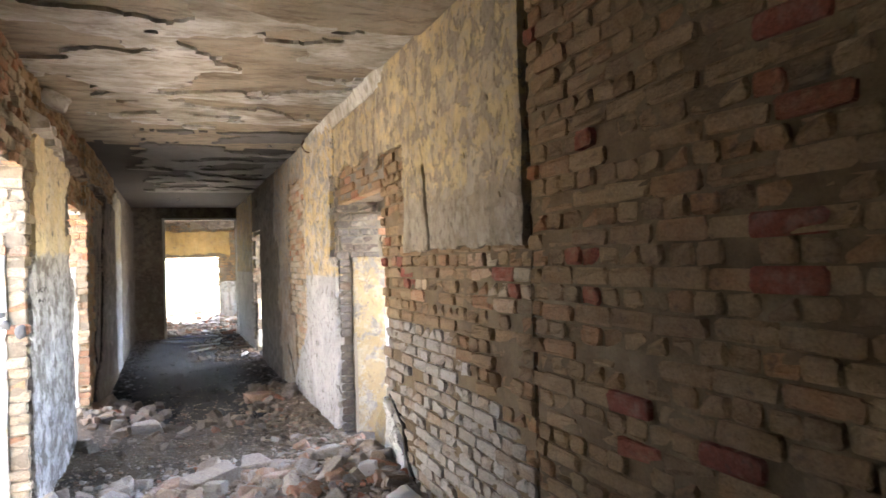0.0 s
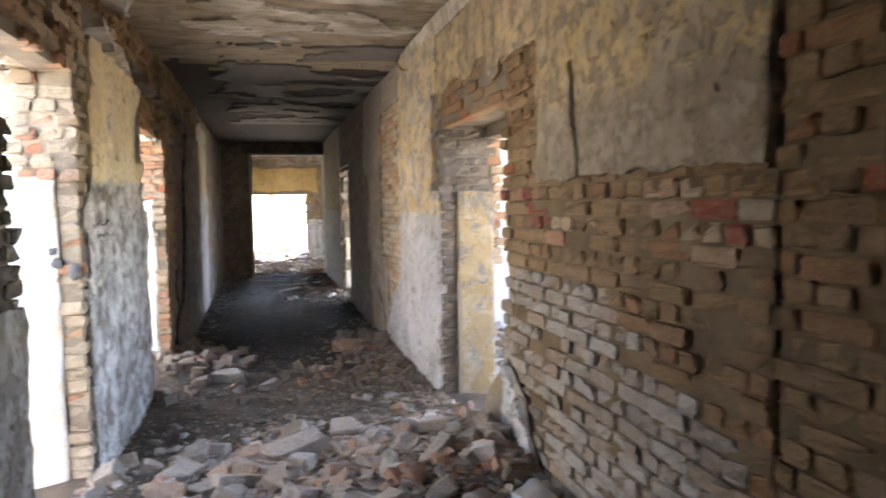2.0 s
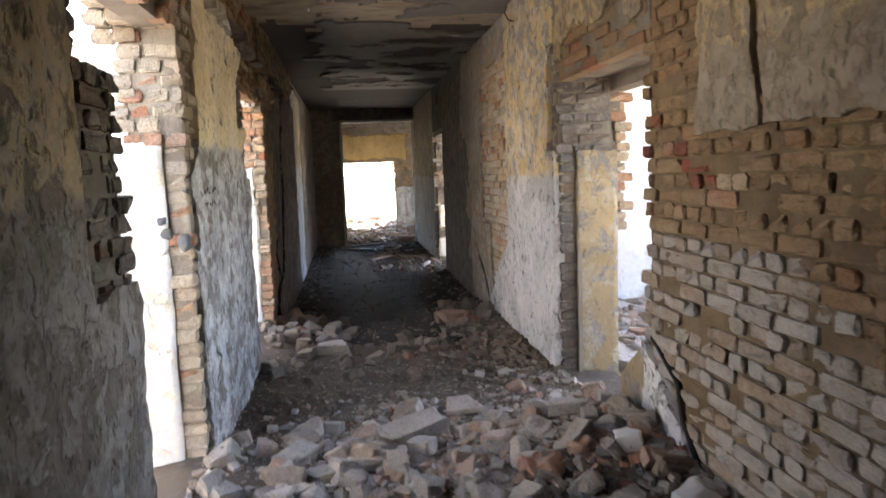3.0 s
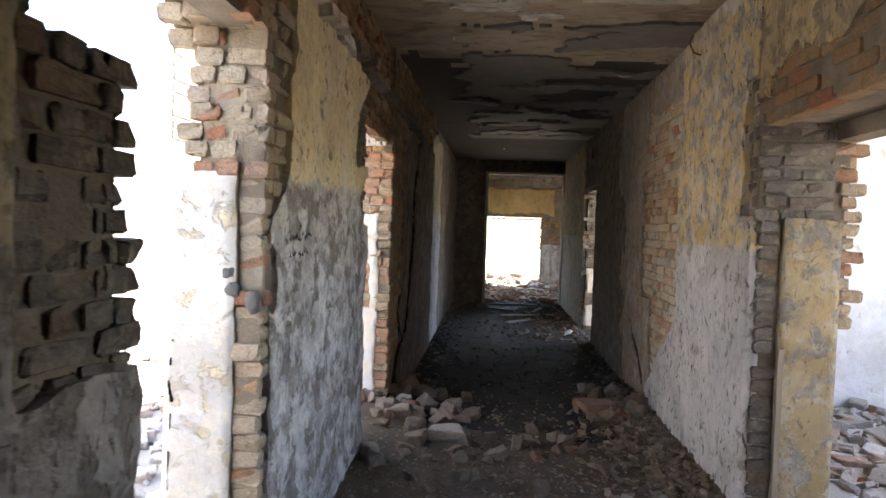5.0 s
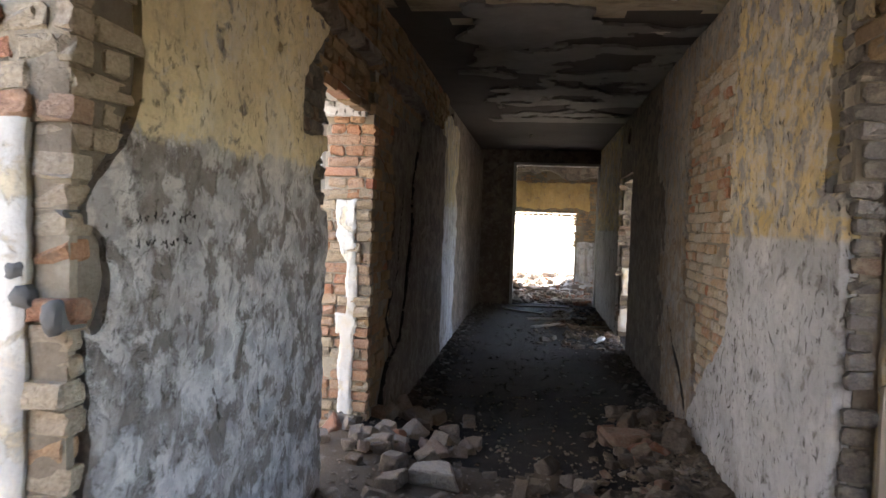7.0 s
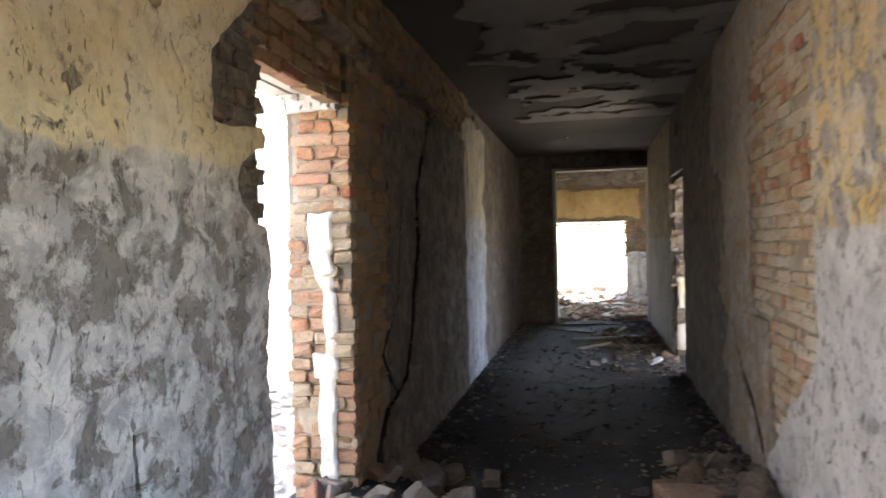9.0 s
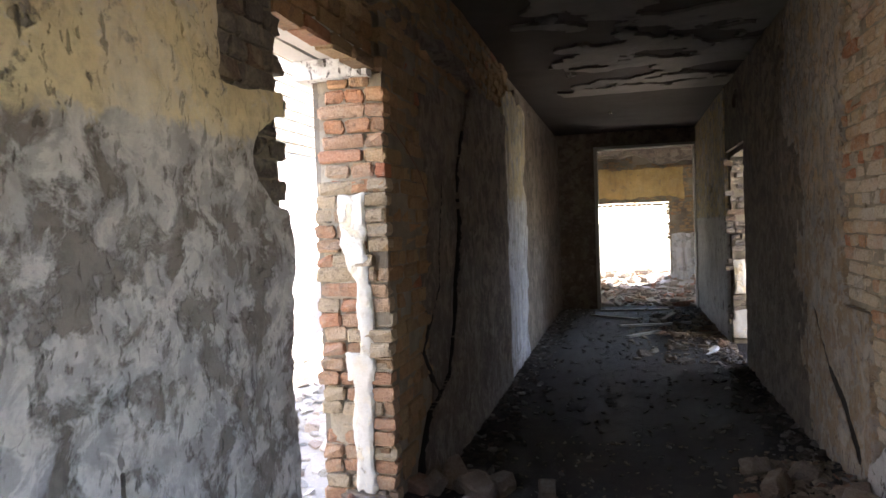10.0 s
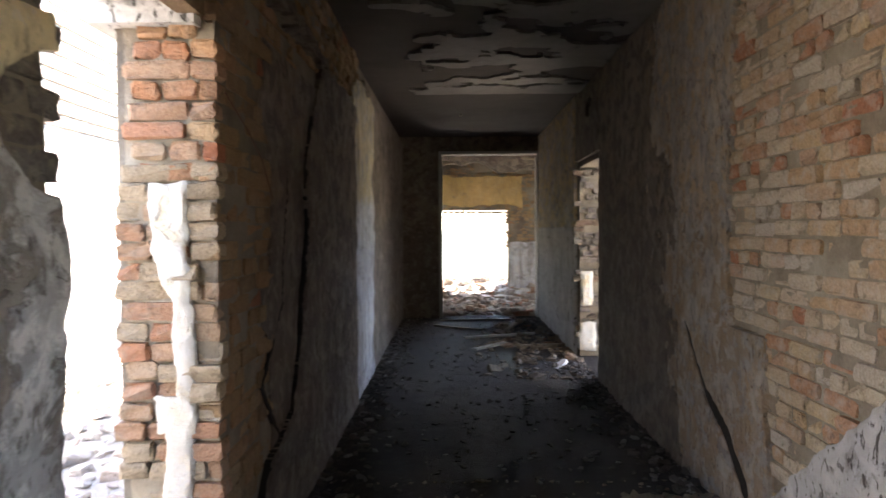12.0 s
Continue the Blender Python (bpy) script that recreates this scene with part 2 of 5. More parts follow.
PL_DARK = plaster_mat("dark_brown_plaster", (0.165, 0.122, 0.085), (0.155, 0.123, 0.1), 1.6, (0.125, 0.1, 0.08), 0.5, 0.5,
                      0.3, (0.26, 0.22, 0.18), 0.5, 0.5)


def ceiling_mats():
    m, nt, b = material("stained_ceiling_boards")
    v = coords(nt, (0.8, 1.3, 1))
    a, g = noise_tex(nt, v, 1.7, 6, 0.65, 0.5), noise_tex(nt, coords(nt), 60, 4, 0.7)
    col = ramp(nt, a, [(0.28, (0.17, 0.125, 0.085)), (0.45, (0.36, 0.29, 0.205)), (0.58, (0.46, 0.385, 0.28)), (0.72, (0.27, 0.2, 0.135))])
    blot = noise_tex(nt, coords(nt, (0.7, 1.6, 1)), 5.5, 10, 0.7, 0.4)
    col = mix(nt, calc(nt, "MULTIPLY", step(nt, blot, 0.5, 0.66), 0.6), col, (0.11, 0.08, 0.055))
    col = mix(nt, calc(nt, "MULTIPLY", step(nt, noise_tex(nt, coords(nt, (0.6, 2.2, 1)), 7, 8, 0.7), 0.55, 0.64), 0.55), col, (0.45, 0.4, 0.32))
    col = mix(nt, calc(nt, "MULTIPLY", g, 0.4), col, (0.2, 0.17, 0.14), "MULTIPLY")
    nt.links.new(col, b.inputs["Base Color"])
    bump(nt, b, calc(nt, "ADD", a, calc(nt, "MULTIPLY", g, 0.4)), 0.7, 0.02)
    m2, nt, b = material("pale_ceiling_plaster")
    v = coords(nt, (0.8, 1.3, 1))
    a, g = noise_tex(nt, v, 2.3, 6, 0.66, 0.4), noise_tex(nt, coords(nt), 50, 4, 0.7)
    col = ramp(nt, a, [(0.33, (0.32, 0.27, 0.20)), (0.48, (0.5, 0.45, 0.37)), (0.62, (0.66, 0.63, 0.58))])
    blot = noise_tex(nt, coords(nt, (0.7, 1.6, 1)), 6.5, 10, 0.7, 0.4)
    col = mix(nt, calc(nt, "MULTIPLY", step(nt, blot, 0.5, 0.62), 0.6), col, (0.2, 0.155, 0.11))
    col = mix(nt, calc(nt, "MULTIPLY", g, 0.3), col, (0.3, 0.27, 0.22), "MULTIPLY")
    nt.links.new(col, b.inputs["Base Color"])
    bump(nt, b, calc(nt, "ADD", a, g), 0.5, 0.01)
    return m, m2


CEIL, CEIL_PALE = ceiling_mats()


def dirt_mat(name, lo, hi, chalk):
    m, nt, b = material(name)
    v = coords(nt)
    a, md, g = noise_tex(nt, v, 1.3, 6, 0.65), noise_tex(nt, v, 11, 6, 0.7), noise_tex(nt, v, 80, 4, 0.75)
    col = ramp(nt, a, [(0.32, lo), (0.6, hi)])
    col = mix(nt, step(nt, md, 0.56, 0.64), col, chalk)
    col = mix(nt, calc(nt, "MULTIPLY", g, 0.6), col, (0.12, 0.1, 0.08), "MULTIPLY")
    nt.links.new(col, b.inputs["Base Color"])
    bump(nt, b, calc(nt, "ADD", md, g), 1.0, 0.02)
    return m


DIRT = dirt_mat("corridor_dirt", (0.08, 0.06, 0.043), (0.165, 0.122, 0.08), (0.2, 0.165, 0.13))
# near-black copy of the dirt, carrying the far floor's shade in its colour
SHADE_SOIL = dirt_mat("shaded_soil", (0.018, 0.014, 0.011), (0.042, 0.031, 0.023), (0.065, 0.053, 0.042))
YARD = dirt_mat("dusty_rubble_ground", (0.48, 0.44, 0.38), (0.6, 0.56, 0.5), (0.66, 0.63, 0.58))


def plain_mat(name, colour, vary=0.3, rough=0.85):
    m, nt, b = material(name)
    v = coords(nt)
    a, g = noise_tex(nt, v, 6, 5, 0.65), noise_tex(nt, v, 60, 4, 0.7)
    col = mix(nt, calc(nt, "MULTIPLY", a, vary * 1.5), colour, tuple(c * 0.4 for c in colour))
    col = mix(nt, calc(nt, "MULTIPLY", g, vary), col, tuple(c * 0.6 for c in colour))
    nt.links.new(col, b.inputs["Base Color"])
    b.inputs["Roughness"].default_value = rough
    bump(nt, b, calc(nt, "ADD", a, g), 0.5, 0.006)
    return m


# near-black: shade inside cracks done as colour, and the scratched marks
CRACK_SHADE_SCRATCH = plain_mat("crack_shade_and_scratches", (0.022, 0.017, 0.013))
# far ceiling: its shade is put into these two darker colours
CEIL_SHADE = plain_mat("shaded_black_boards", (0.085, 0.07, 0.058), 0.6)
CEIL_GREY = plain_mat("dim_grey_plaster", (0.27, 0.245, 0.22), 0.7)
CHALK = plain_mat("chalky_lime", (0.66, 0.64, 0.6))
WOOD = plain_mat("weathered_white_wood", (0.5, 0.47, 0.42))
TIMBER = plain_mat("grey_timber", (0.28, 0.23, 0.17))
IRON = plain_mat("rusted_iron", (0.16, 0.08, 0.05))
SOIL = plain_mat("far_ground", (0.2, 0.2, 0.12))
ROOMWALL = plaster_mat("lime_white_wall", (0.80, 0.76, 0.66), (0.80, 0.78, 0.74), 1.6, (0.6, 0.54, 0.44), 0.62, 0.62, 0.2,
                       (0.72, 0.67, 0.57), 0.1, 0.08)
CEMENT = plain_mat("grey_cement", (0.17, 0.165, 0.155), 0.6)


# ---- mesh helpers ----
def mesh_ob(name, verts, faces, mats, parent=None, index=None, smooth=False):
    me = bpy.data.meshes.new(name)
    me.from_pydata([tuple(v) for v in verts], [], faces)
    for m in mats if isinstance(mats, (list, tuple)) else [mats]:
        me.materials.append(m)
    if index is not None:
        me.polygons.foreach_set("material_index", index)
    if smooth:
        me.polygons.foreach_set("use_smooth", [True] * len(me.polygons))
    me.update()
    ob = new(name, me)
    if parent:
        ob.parent = parent
    return ob


BOX_F = [(0, 3, 2, 1), (4, 5, 6, 7), (0, 1, 5, 4), (1, 2, 6, 5), (2, 3, 7, 6), (3, 0, 4, 7)]


def boxes(spans):
    vs, fs = [], []
    for x0, x1, y0, y1, z0, z1 in spans:
        k = len(vs)
        vs += [(x0, y0, z0), (x1, y0, z0), (x1, y1, z0), (x0, y1, z0), (x0, y0, z1), (x1, y0, z1), (x1, y1, z1), (x0, y1, z1)]
        fs += [tuple(i + k for i in f) for f in BOX_F]
    return vs, fs


def fbm(u, v, scale, seed=0.0, octaves=4):
    s, amp, tot = 0.0, 1.0, 0.0
    for _ in range(octaves):
        s += amp * noise.noise((u * scale + seed, v * scale - seed * 0.7, seed * 1.3))
        tot += amp
        amp *= 0.55
        scale *= 2.1
    return s / tot


def rect(u, v, u0, u1, v0, v1):
    return min(u - u0, u1 - u, v - v0, v1 - v)


def seg(u, v, a, b):
    """Distance from the line a to b, and how far along it."""
    du, dv = b[0] - a[0], b[1] - a[1]
    k = max(0.0, min(1.0, ((u - a[0]) * du + (v - a[1]) * dv) / (du * du + dv * dv)))
    return math.hypot(u - a[0] - k * du, v - a[1] - k * dv), k


def sheet_data(o, U, V, N, span, cell, field, thick, bulge=0.006, seed=0.0):
    """A ragged sheet where field(u, v) > 0, on the plane through o; its rim is drawn in to the field's edge."""
    u0, u1, v0, v1 = span
    nu, nv = max(1, round((u1 - u0) / cell)), max(1, round((v1 - v0) / cell))
    du, dv = (u1 - u0) / nu, (v1 - v0) / nv
    F = {}

    def f(i, j):
        if (i, j) not in F:
            F[i, j] = field(u0 + i * du * 0.5, v0 + j * dv * 0.5)
        return F[i, j]
    cells = {(i, j) for i in range(nu) for j in range(nv) if f(2 * i + 1, 2 * j + 1) > 0}
    count, ids, vs, fs = {}, {}, [], []
    for i, j in cells:
        for c in ((i, j), (i + 1, j), (i + 1, j + 1), (i, j + 1)):
            count[c] = count.get(c, 0) + 1
    for (i, j), n in count.items():
        u, v = u0 + i * du, v0 + j * dv
        drop = 0.0
        if n < 4:
            h = min(du, dv) * 0.6
            f0 = f(2 * i, 2 * j)
            gu = (field(u + h, v) - field(u - h, v)) / (2 * h)
            gv = (field(u, v + h) - field(u, v - h)) / (2 * h)
            g2 = gu * gu + gv * gv + 1e-6
            su, sv = -f0 * gu / g2, -f0 * gv / g2
            L = math.hypot(su, sv)
            k = min(1.0, 0.6 * min(du, dv) / L) if L > 0 else 0
            u, v = min(u1, max(u0, u + su * k)), min(v1, max(v0, v + sv * k))
            drop = thick * 0.25
            if abs(f0) > 2 * cell:
                u, v = u0 + i * du, v0 + j * dv
        w = thick - drop + bulge * (fbm(u, v, 2.2, seed + 5, 2) * 1.6 + fbm(u, v, 13, seed + 9, 2))
        ids[i, j] = len(vs)
        vs.append(o + U * u + V * v + N * w)
    flip = U.cross(V).dot(N) < 0
    for i, j in sorted(cells):
        q = [ids[i, j], ids[i + 1, j], ids[i + 1, j + 1], ids[i, j + 1]]
        fs.append(tuple(q[::-1] if flip else q))
    back = {}

    def b(k):
        if k not in back:
            back[k] = len(vs)
            vs.append(vs[k] - N * (thick * 1.3 + bulge * 2))
        return back[k]
    for i, j in sorted(cells):
        for (a, c), nb in ((((i, j), (i + 1, j)), (i, j - 1)), (((i + 1, j), (i + 1, j + 1)), (i + 1, j)),
                           (((i + 1, j + 1), (i, j + 1)), (i, j + 1)), (((i, j + 1), (i, j)), (i - 1, j))):
            if nb not in cells:
                p, q = ids[a], ids[c]
                f4 = (p, b(p), b(q), q)
                fs.append(f4[::-1] if flip else f4)
    return vs, fs


def sheet(name, parent, mat, o, U, V, N, span, cell, field, thick=0.022, bulge=0.006, seed=0.0, label=""):
    vs, fs = sheet_data(Vector(o), Vector(U), Vector(V), Vector(N), span, cell, field, thick, bulge, seed)
    ob = mesh_ob(name, vs, fs, mat, parent, smooth=False)
    ob.data.polygons.foreach_set("use_smooth", [True] * len(ob.data.polygons))
    ob.data.set_sharp_from_angle(angle=radians(40))
    if label:
        tagged(ob, label)
    return ob


# ---- bricks ----
def brick_shape(length, seed, rough=1.0, height=0.072, depth=0.09):
    """A worn brick with its front at y = 0, going in to y = depth; about 44 triangles."""
    r = random.Random(seed)
    nx = 4
    vs, fs = [], []
    xs = [-0.5, -0.5 + 0.05 / (length / 0.25), 0.5 - 0.05 / (length / 0.25), 0.5]
    zs = [-0.5, -0.30, 0.30, 0.5]
    bite = r.choice([0, 0, 0, 1, 2]) * rough
    cx, cz = r.choice([-0.5, 0.5]), r.choice([-0.5, 0.5])
    for z in zs:
        for x in xs:
            rim = abs(x) == 0.5 or abs(z) == 0.5
            corner = abs(x) == 0.5 and abs(z) == 0.5
            px = x * (length - (0.016 if corner else 0)) + r.uniform(-0.0025, 0.0025) * rough
            pz = z * (height - (0.008 if corner else 0)) + r.uniform(-0.0025, 0.0025) * rough
            py = (0.0035 if rim else 0) + r.uniform(-0.003, 0.0045) * rough
            if bite and abs(x - cx) < 0.3 and abs(z - cz) < 0.6:
                py += min(bite * 0.012, 0.022)
            vs.append((px, py, pz))
    for j in range(3):
        for i in range(3):
            a = j * nx + i
            fs.append((a, a + 1, a + nx + 1, a + nx))
    ring = [0, 1, 2, 3, 7, 11, 15, 14, 13, 12, 8, 4]
    k = len(vs)
    for n in ring:
        x, y, z = vs[n]
        vs.append((x, depth, z))
    for n in range(12):
        m = (n + 1) % 12
        fs.append((ring[m], ring[n], k + n, k + m))
    fs.append(tuple(k + n for n in range(12)))
    return vs, fs


STRETCHERS = [brick_shape(0.248, s) for s in range(10)]
HEADERS = [brick_shape(0.116, 50 + s) for s in range(8)]
WORN_S = [brick_shape(0.242, 80 + s, 2.0, 0.067) for s in range(8)]
WORN_H = [brick_shape(0.113, 110 + s, 2.2, 0.067) for s in range(8)]
MESHES = {}


def brick_mesh(kind, n, mat):
    key = (kind, n, mat.name)
    if key not in MESHES:
        vs, fs = {"s": STRETCHERS, "h": HEADERS, "ws": WORN_S, "wh": WORN_H}[kind][n]
        me = bpy.data.meshes.new("brick")
        me.from_pydata(vs, [], fs)
        me.polygons.foreach_set("use_smooth", [kind[0] != "w" and i < 9 for i in range(len(fs))])
        me.materials.append(mat)
        MESHES[key] = me
    return MESHES[key]


class Bricks:
    """Bricks for one wall: some as parts, the rest joined."""

    def __init__(self, parent, mat, mat_joined):
        self.parent, self.mat, self.mat_joined, self.pools = parent, mat, mat_joined, {}

    def lay(self, o, U, N, span, keep, single=lambda u, v: True, worn=False, seed=1, headers=3, proud=0.006, missing=0.01, first=0,
            mat=None, mat_joined=None, edges=None):
        r = random.Random(seed)
        o, U, N = Vector(o), Vector(U), Vector(N)
        Y = -N
        X = Vector((0, 0, 1)).cross(Y) * -1
        if X.dot(U) < 0:
            X = -X
        rot = Matrix((X, Y, Vector((0, 0, 1)))).transposed()
        if rot.determinant() < 0:
            rot = Matrix((-X, Y, Vector((0, 0, 1)))).transposed()
        u0, u1, v0, v1 = span
        for c in range(math.floor(v0 / COURSE), math.ceil(v1 / COURSE)):
            v = (c + 0.5) * COURSE
            head = headers and (c + first) % headers == 0
            pitch = 0.13 if head else 0.26
            n = math.floor((u0 - 0.3) / pitch)
            while n * pitch < u1 + 0.3:
                u = n * pitch + (0.065 if c % 2 and head else 0.13 if c % 2 else 0) + r.uniform(-0.008, 0.008)
                n += 1
                k, d, gap = r.randrange(8), r.gauss(0, 0.006) - (0.025 if r.random() < 0.06 else 0), r.random()
                ra, rb = r.gauss(0, 0.008), r.gauss(0, 0.010)
                L = 0.13 if head else 0.26
                k_len = 1.0
                if edges:
                    e0, e1 = edges(v)
                    lo, hi = max(u - L / 2, e0), min(u + L / 2, e1)
                    if hi - lo < 0.05:
                        continue
                    u, k_len = (lo + hi) / 2, (hi - lo) / L
                if not (u0 <= u <= u1) or gap < missing or not keep(u, v):
                    continue
                kind = ("w" if worn else "") + ("h" if head else "s")
                place = o + U * u + Vector((0, 0, v + r.uniform(-0.003, 0.003))) + N * (proud + d)
                m = Matrix.Translation(place) @ (rot @ Euler((ra, rb, ra * 0.5)).to_matrix()).to_4x4() @ Matrix.Diagonal((k_len, 1, 1, 1))
                self.put(kind, k, m, single(u, v), mat(u, v) if callable(mat) else mat)

    def put(self, kind, k, m, single, mat=None):
        if single:
            ob = new("brick", brick_mesh(kind, k, mat or self.mat))
            ob.parent = self.parent
            ob.matrix_basis = m
        else:
            vs, fs = {"s": STRETCHERS, "h": HEADERS, "ws": WORN_S, "wh": WORN_H}[kind][k]
            look_of = JOINED.get(mat.name, self.mat_joined) if mat else self.mat_joined
            pool = self.pools.setdefault(look_of.name, (look_of, [], []))
            b = len(pool[1])
            pool[1].extend(m @ Vector(p) for p in vs)
            pool[2].extend(tuple(i + b for i in f) for f in fs)

    def jamb(self, x0, x1, y, side, v0, v1, seed, keep=lambda u, v: True, ragged=0.03, proud=0.02, single=True, mat=None, size=1.0, wild=0.009):
        """Courses across a wall's thickness; side -1 faces south, 1 north."""
        r = random.Random(seed)
        rot = Matrix.Rotation(0 if side < 0 else math.pi, 4, "Z")
        for c in range(math.floor(v0 / COURSE), math.ceil(v1 / COURSE)):
            v = (c + 0.5) * COURSE
            u, end = x0 + r.uniform(-ragged, ragged), x1 + r.uniform(-0.008, 0.012)
            n = c % 2
            while end - u > 0.03:
                L = (0.25 if r.random() < 0.22 else 0.125) * size * r.uniform(0.85, 1.15)
                if end - u - L < 0.05:
                    L = end - u
                kind = "ws" if L > 0.17 else "wh"
                base = 0.24 if L > 0.17 else 0.115
                k, d = r.randrange(8), r.gauss(0, wild)
                if keep(u + L / 2, v) and r.random() > 0.015:
                    m = Matrix.Translation((u + L / 2, y + side * (proud + d), v + r.uniform(-0.003, 0.003))) @ rot @ \
                        Euler((r.gauss(0, 0.025), r.gauss(0, 0.018), r.gauss(0, 0.04))).to_matrix().to_4x4() @ Matrix.Diagonal(((L - 0.008) / base, 1, 1, 1))
                    self.put(kind, k, m, single, mat)
                u += L
                n += 1

    def join(self):
        for look_of, vs, fs in self.pools.values():
            ob = mesh_ob("brickwork", vs, fs, look_of, self.parent)
            tagged(ob, kind="stuff")
        self.pools = {}


# ---- setting ----
def heap(x, y):
    """Height of the trodden floor with its rubble heaps."""
    h = 0.02 * fbm(x, y, 1.1, 3, 3) + 0.012 * fbm(x, y, 6, 7, 2)
    h += (0.06 + 0.09 * max(0.0, (x + 0.3) / 2.3)) * math.exp(-((y - 5.1) / 0.95) ** 2)
    h += 0.11 * math.exp(-((x - 1.75) / 0.45) ** 2 - ((y - 5.5) / 0.6) ** 2)
    h += 0.07 * math.exp(-((x - 2.0) / 0.5) ** 2) * (1 if 3 < y < 9.6 else math.exp(-(min(abs(y - 3), abs(y - 9.6)) / 0.6) ** 2))
    h += 0.17 * math.exp(-((x + 0.42) / 0.42) ** 2 - ((y - 8.75) / 0.8) ** 2)
    h += 0.10 * math.exp(-((x + 0.4) / 0.35) ** 2 - ((y - 5.3) / 0.7) ** 2)
    return h


def yard(x, y):
    return 0.06 * fbm(x, y, 0.8, 11, 3) + 0.03 * fbm(x, y, 4, 13, 2) - 0.02


def grid_mesh(name, x0, x1, y0, y1, cell, fn, mat, parent=None):
    nx, ny = round((x1 - x0) / cell), round((y1 - y0) / cell)
    vs = []
    for j in range(ny + 1):
        for i in range(nx + 1):
            x, y = x0 + (x1 - x0) * i / nx, y0 + (y1 - y0) * j / ny
            vs.append((x, y, fn(x, y)))
    fs = [(j * (nx + 1) + i, j * (nx + 1) + i + 1, (j + 1) * (nx + 1) + i + 1, (j + 1) * (nx + 1) + i)
          for j in range(ny) for i in range(nx)]
    return mesh_ob(name, vs, fs, mat, parent, smooth=True)


def structure(name, spans, mat, label, category):
    vs, fs = boxes(spans)
    return tagged(mesh_ob(name, vs, fs, mat), label, category, kind="structure")


ground = tagged(mesh_ob("ground", [(-900, -900, -0.25), (900, -900, -0.25), (900, 900, -0.25), (-900, 900, -0.25)], [(0, 1, 2, 3)], SOIL),
                "dry grassy open ground around the ruin", "ground", kind="structure")
floor = tagged(grid_mesh("floor", XL - TH, XR + TH, Y0, Y1 + 0.3, 0.06, heap, DIRT),
               "dirt corridor floor strewn with rubble and dust", "floor", kind="structure")
# shade of the far floor painted in, from about y = 8.5
floor.data.materials.append(SHADE_SOIL)
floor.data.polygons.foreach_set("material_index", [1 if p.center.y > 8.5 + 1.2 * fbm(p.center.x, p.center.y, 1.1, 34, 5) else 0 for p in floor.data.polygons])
floor_west = tagged(grid_mesh("floor_west_room", -4.1, XL - TH - 0.001, -3.5, 17.5, 0.12, yard, YARD),
                    "sunlit roofless room floor covered in pale rubble", "floor", kind="structure")
floor_east = tagged(grid_mesh("floor_east_room", XR + TH + 0.001, 6.6, -3.5, 18.0, 0.12, yard, YARD),
                    "roofless side room floor covered in rubble", "floor", kind="structure")


def far_heap(x, y):
    return yard(x, y) * 0.7 + 0.02 + 0.35 * math.exp(-((y - 23.4) / 1.6) ** 2) * (0.7 + 0.5 * fbm(x, y, 0.9, 21, 3))


floor_end = tagged(grid_mesh("floor_end_room", -1.5, 4.5, Y1 + 0.301, 27, 0.1, far_heap, YARD),
                   "rubble-strewn floor of the end room", "floor", kind="structure")

# walls of brick, the mortar core set back behind the brick faces
G = 0.04
east_near = structure("wall_east_near", [(XR + G, XR + TH, Y0, 2.942, -0.2, TOP), (XR + G, XR + TH, 2.942, 2.958, -0.2, 0.6), (XR + 0.1, XR + TH, 2.942, 2.958, 0.6, TOP),
                                         (XR + G, XR + TH, 2.958, 5.30, -0.2, TOP)], MORTAR, "bare tan brick wall with hanging ochre plaster", "wall")
east_lintel = structure("wall_east_lintel", [(XR + G, XR + TH, 5.30, 6.95, 2.34, TOP), (XR + TH, XR + TH + 0.14, 5.30, 6.955, 2.24, 2.7)], MORTAR, "brick masonry over a broken doorway", "wall")
east_mid = structure("wall_east_middle", [(XR + G, XR + TH, 6.95, 9.70, -0.2, TOP), (XR + G, XR + TH, 9.70, 10.9, -0.2, 0.1), (XR + 0.28, XR + TH, 9.70, 10.9, 0.1, 1.05),
                                          (XR + G, XR + TH, 9.70, 10.9, 1.05, TOP), (XR + G, XR + TH, 10.9, 13.40, -0.2, TOP), (XR + G, XR + TH, 13.40, 14.86, 2.34, TOP),
                                          (XR + TH, XR + TH + 0.05, 6.955, 7.9, -0.2, 1.25), (XR + TH, XR + TH + 0.09, 6.96, 7.9, 1.25, 2.6)],
                     MORTAR, "plastered brick wall with a bare patch and a crack", "wall")
east_far = structure("wall_east_far", [(XR + G, XR + TH, 14.86, Y1, -0.2, TOP)], MORTAR, "grey plastered wall beside a broken doorway", "wall")
west_near = structure("wall_west_near", [(XL - TH, XL - G, Y0, -3.4, -0.2, TOP), (XL - TH, XL - G, -3.4, -2.1, 2.5, TOP),
                                         (XL - TH, XL - G, -2.1, 4.16, -0.2, TOP), (XL - TH, XL - G, 4.16, 4.50, -0.2, 2.02)], MORTAR, "dark plastered wall with a toothed brick edge", "wall")
west_lintel = structure("wall_west_lintel", [(XL - 0.2, XL - G, 4.16, 5.66, 2.47, TOP), (XL - TH, XL - 0.2, 4.16, 5.66, 2.74, TOP), (XL - TH, XL - G, 7.80, 8.86, 2.50, TOP)],
                        MORTAR, "ragged brick masonry over broken openings", "wall")
west_pier = structure("wall_west_pier", [(XL - TH + 0.02, XL - G, 5.66, 7.80, -0.2, 1.87), (XL - TH + 0.12, XL - G, 5.66, 6.2, 1.87, TOP), (XL - TH, XL - G, 6.2, 7.80, 1.87, TOP)], MORTAR,
                      "brick pier with cream and blue-grey plaster", "wall")
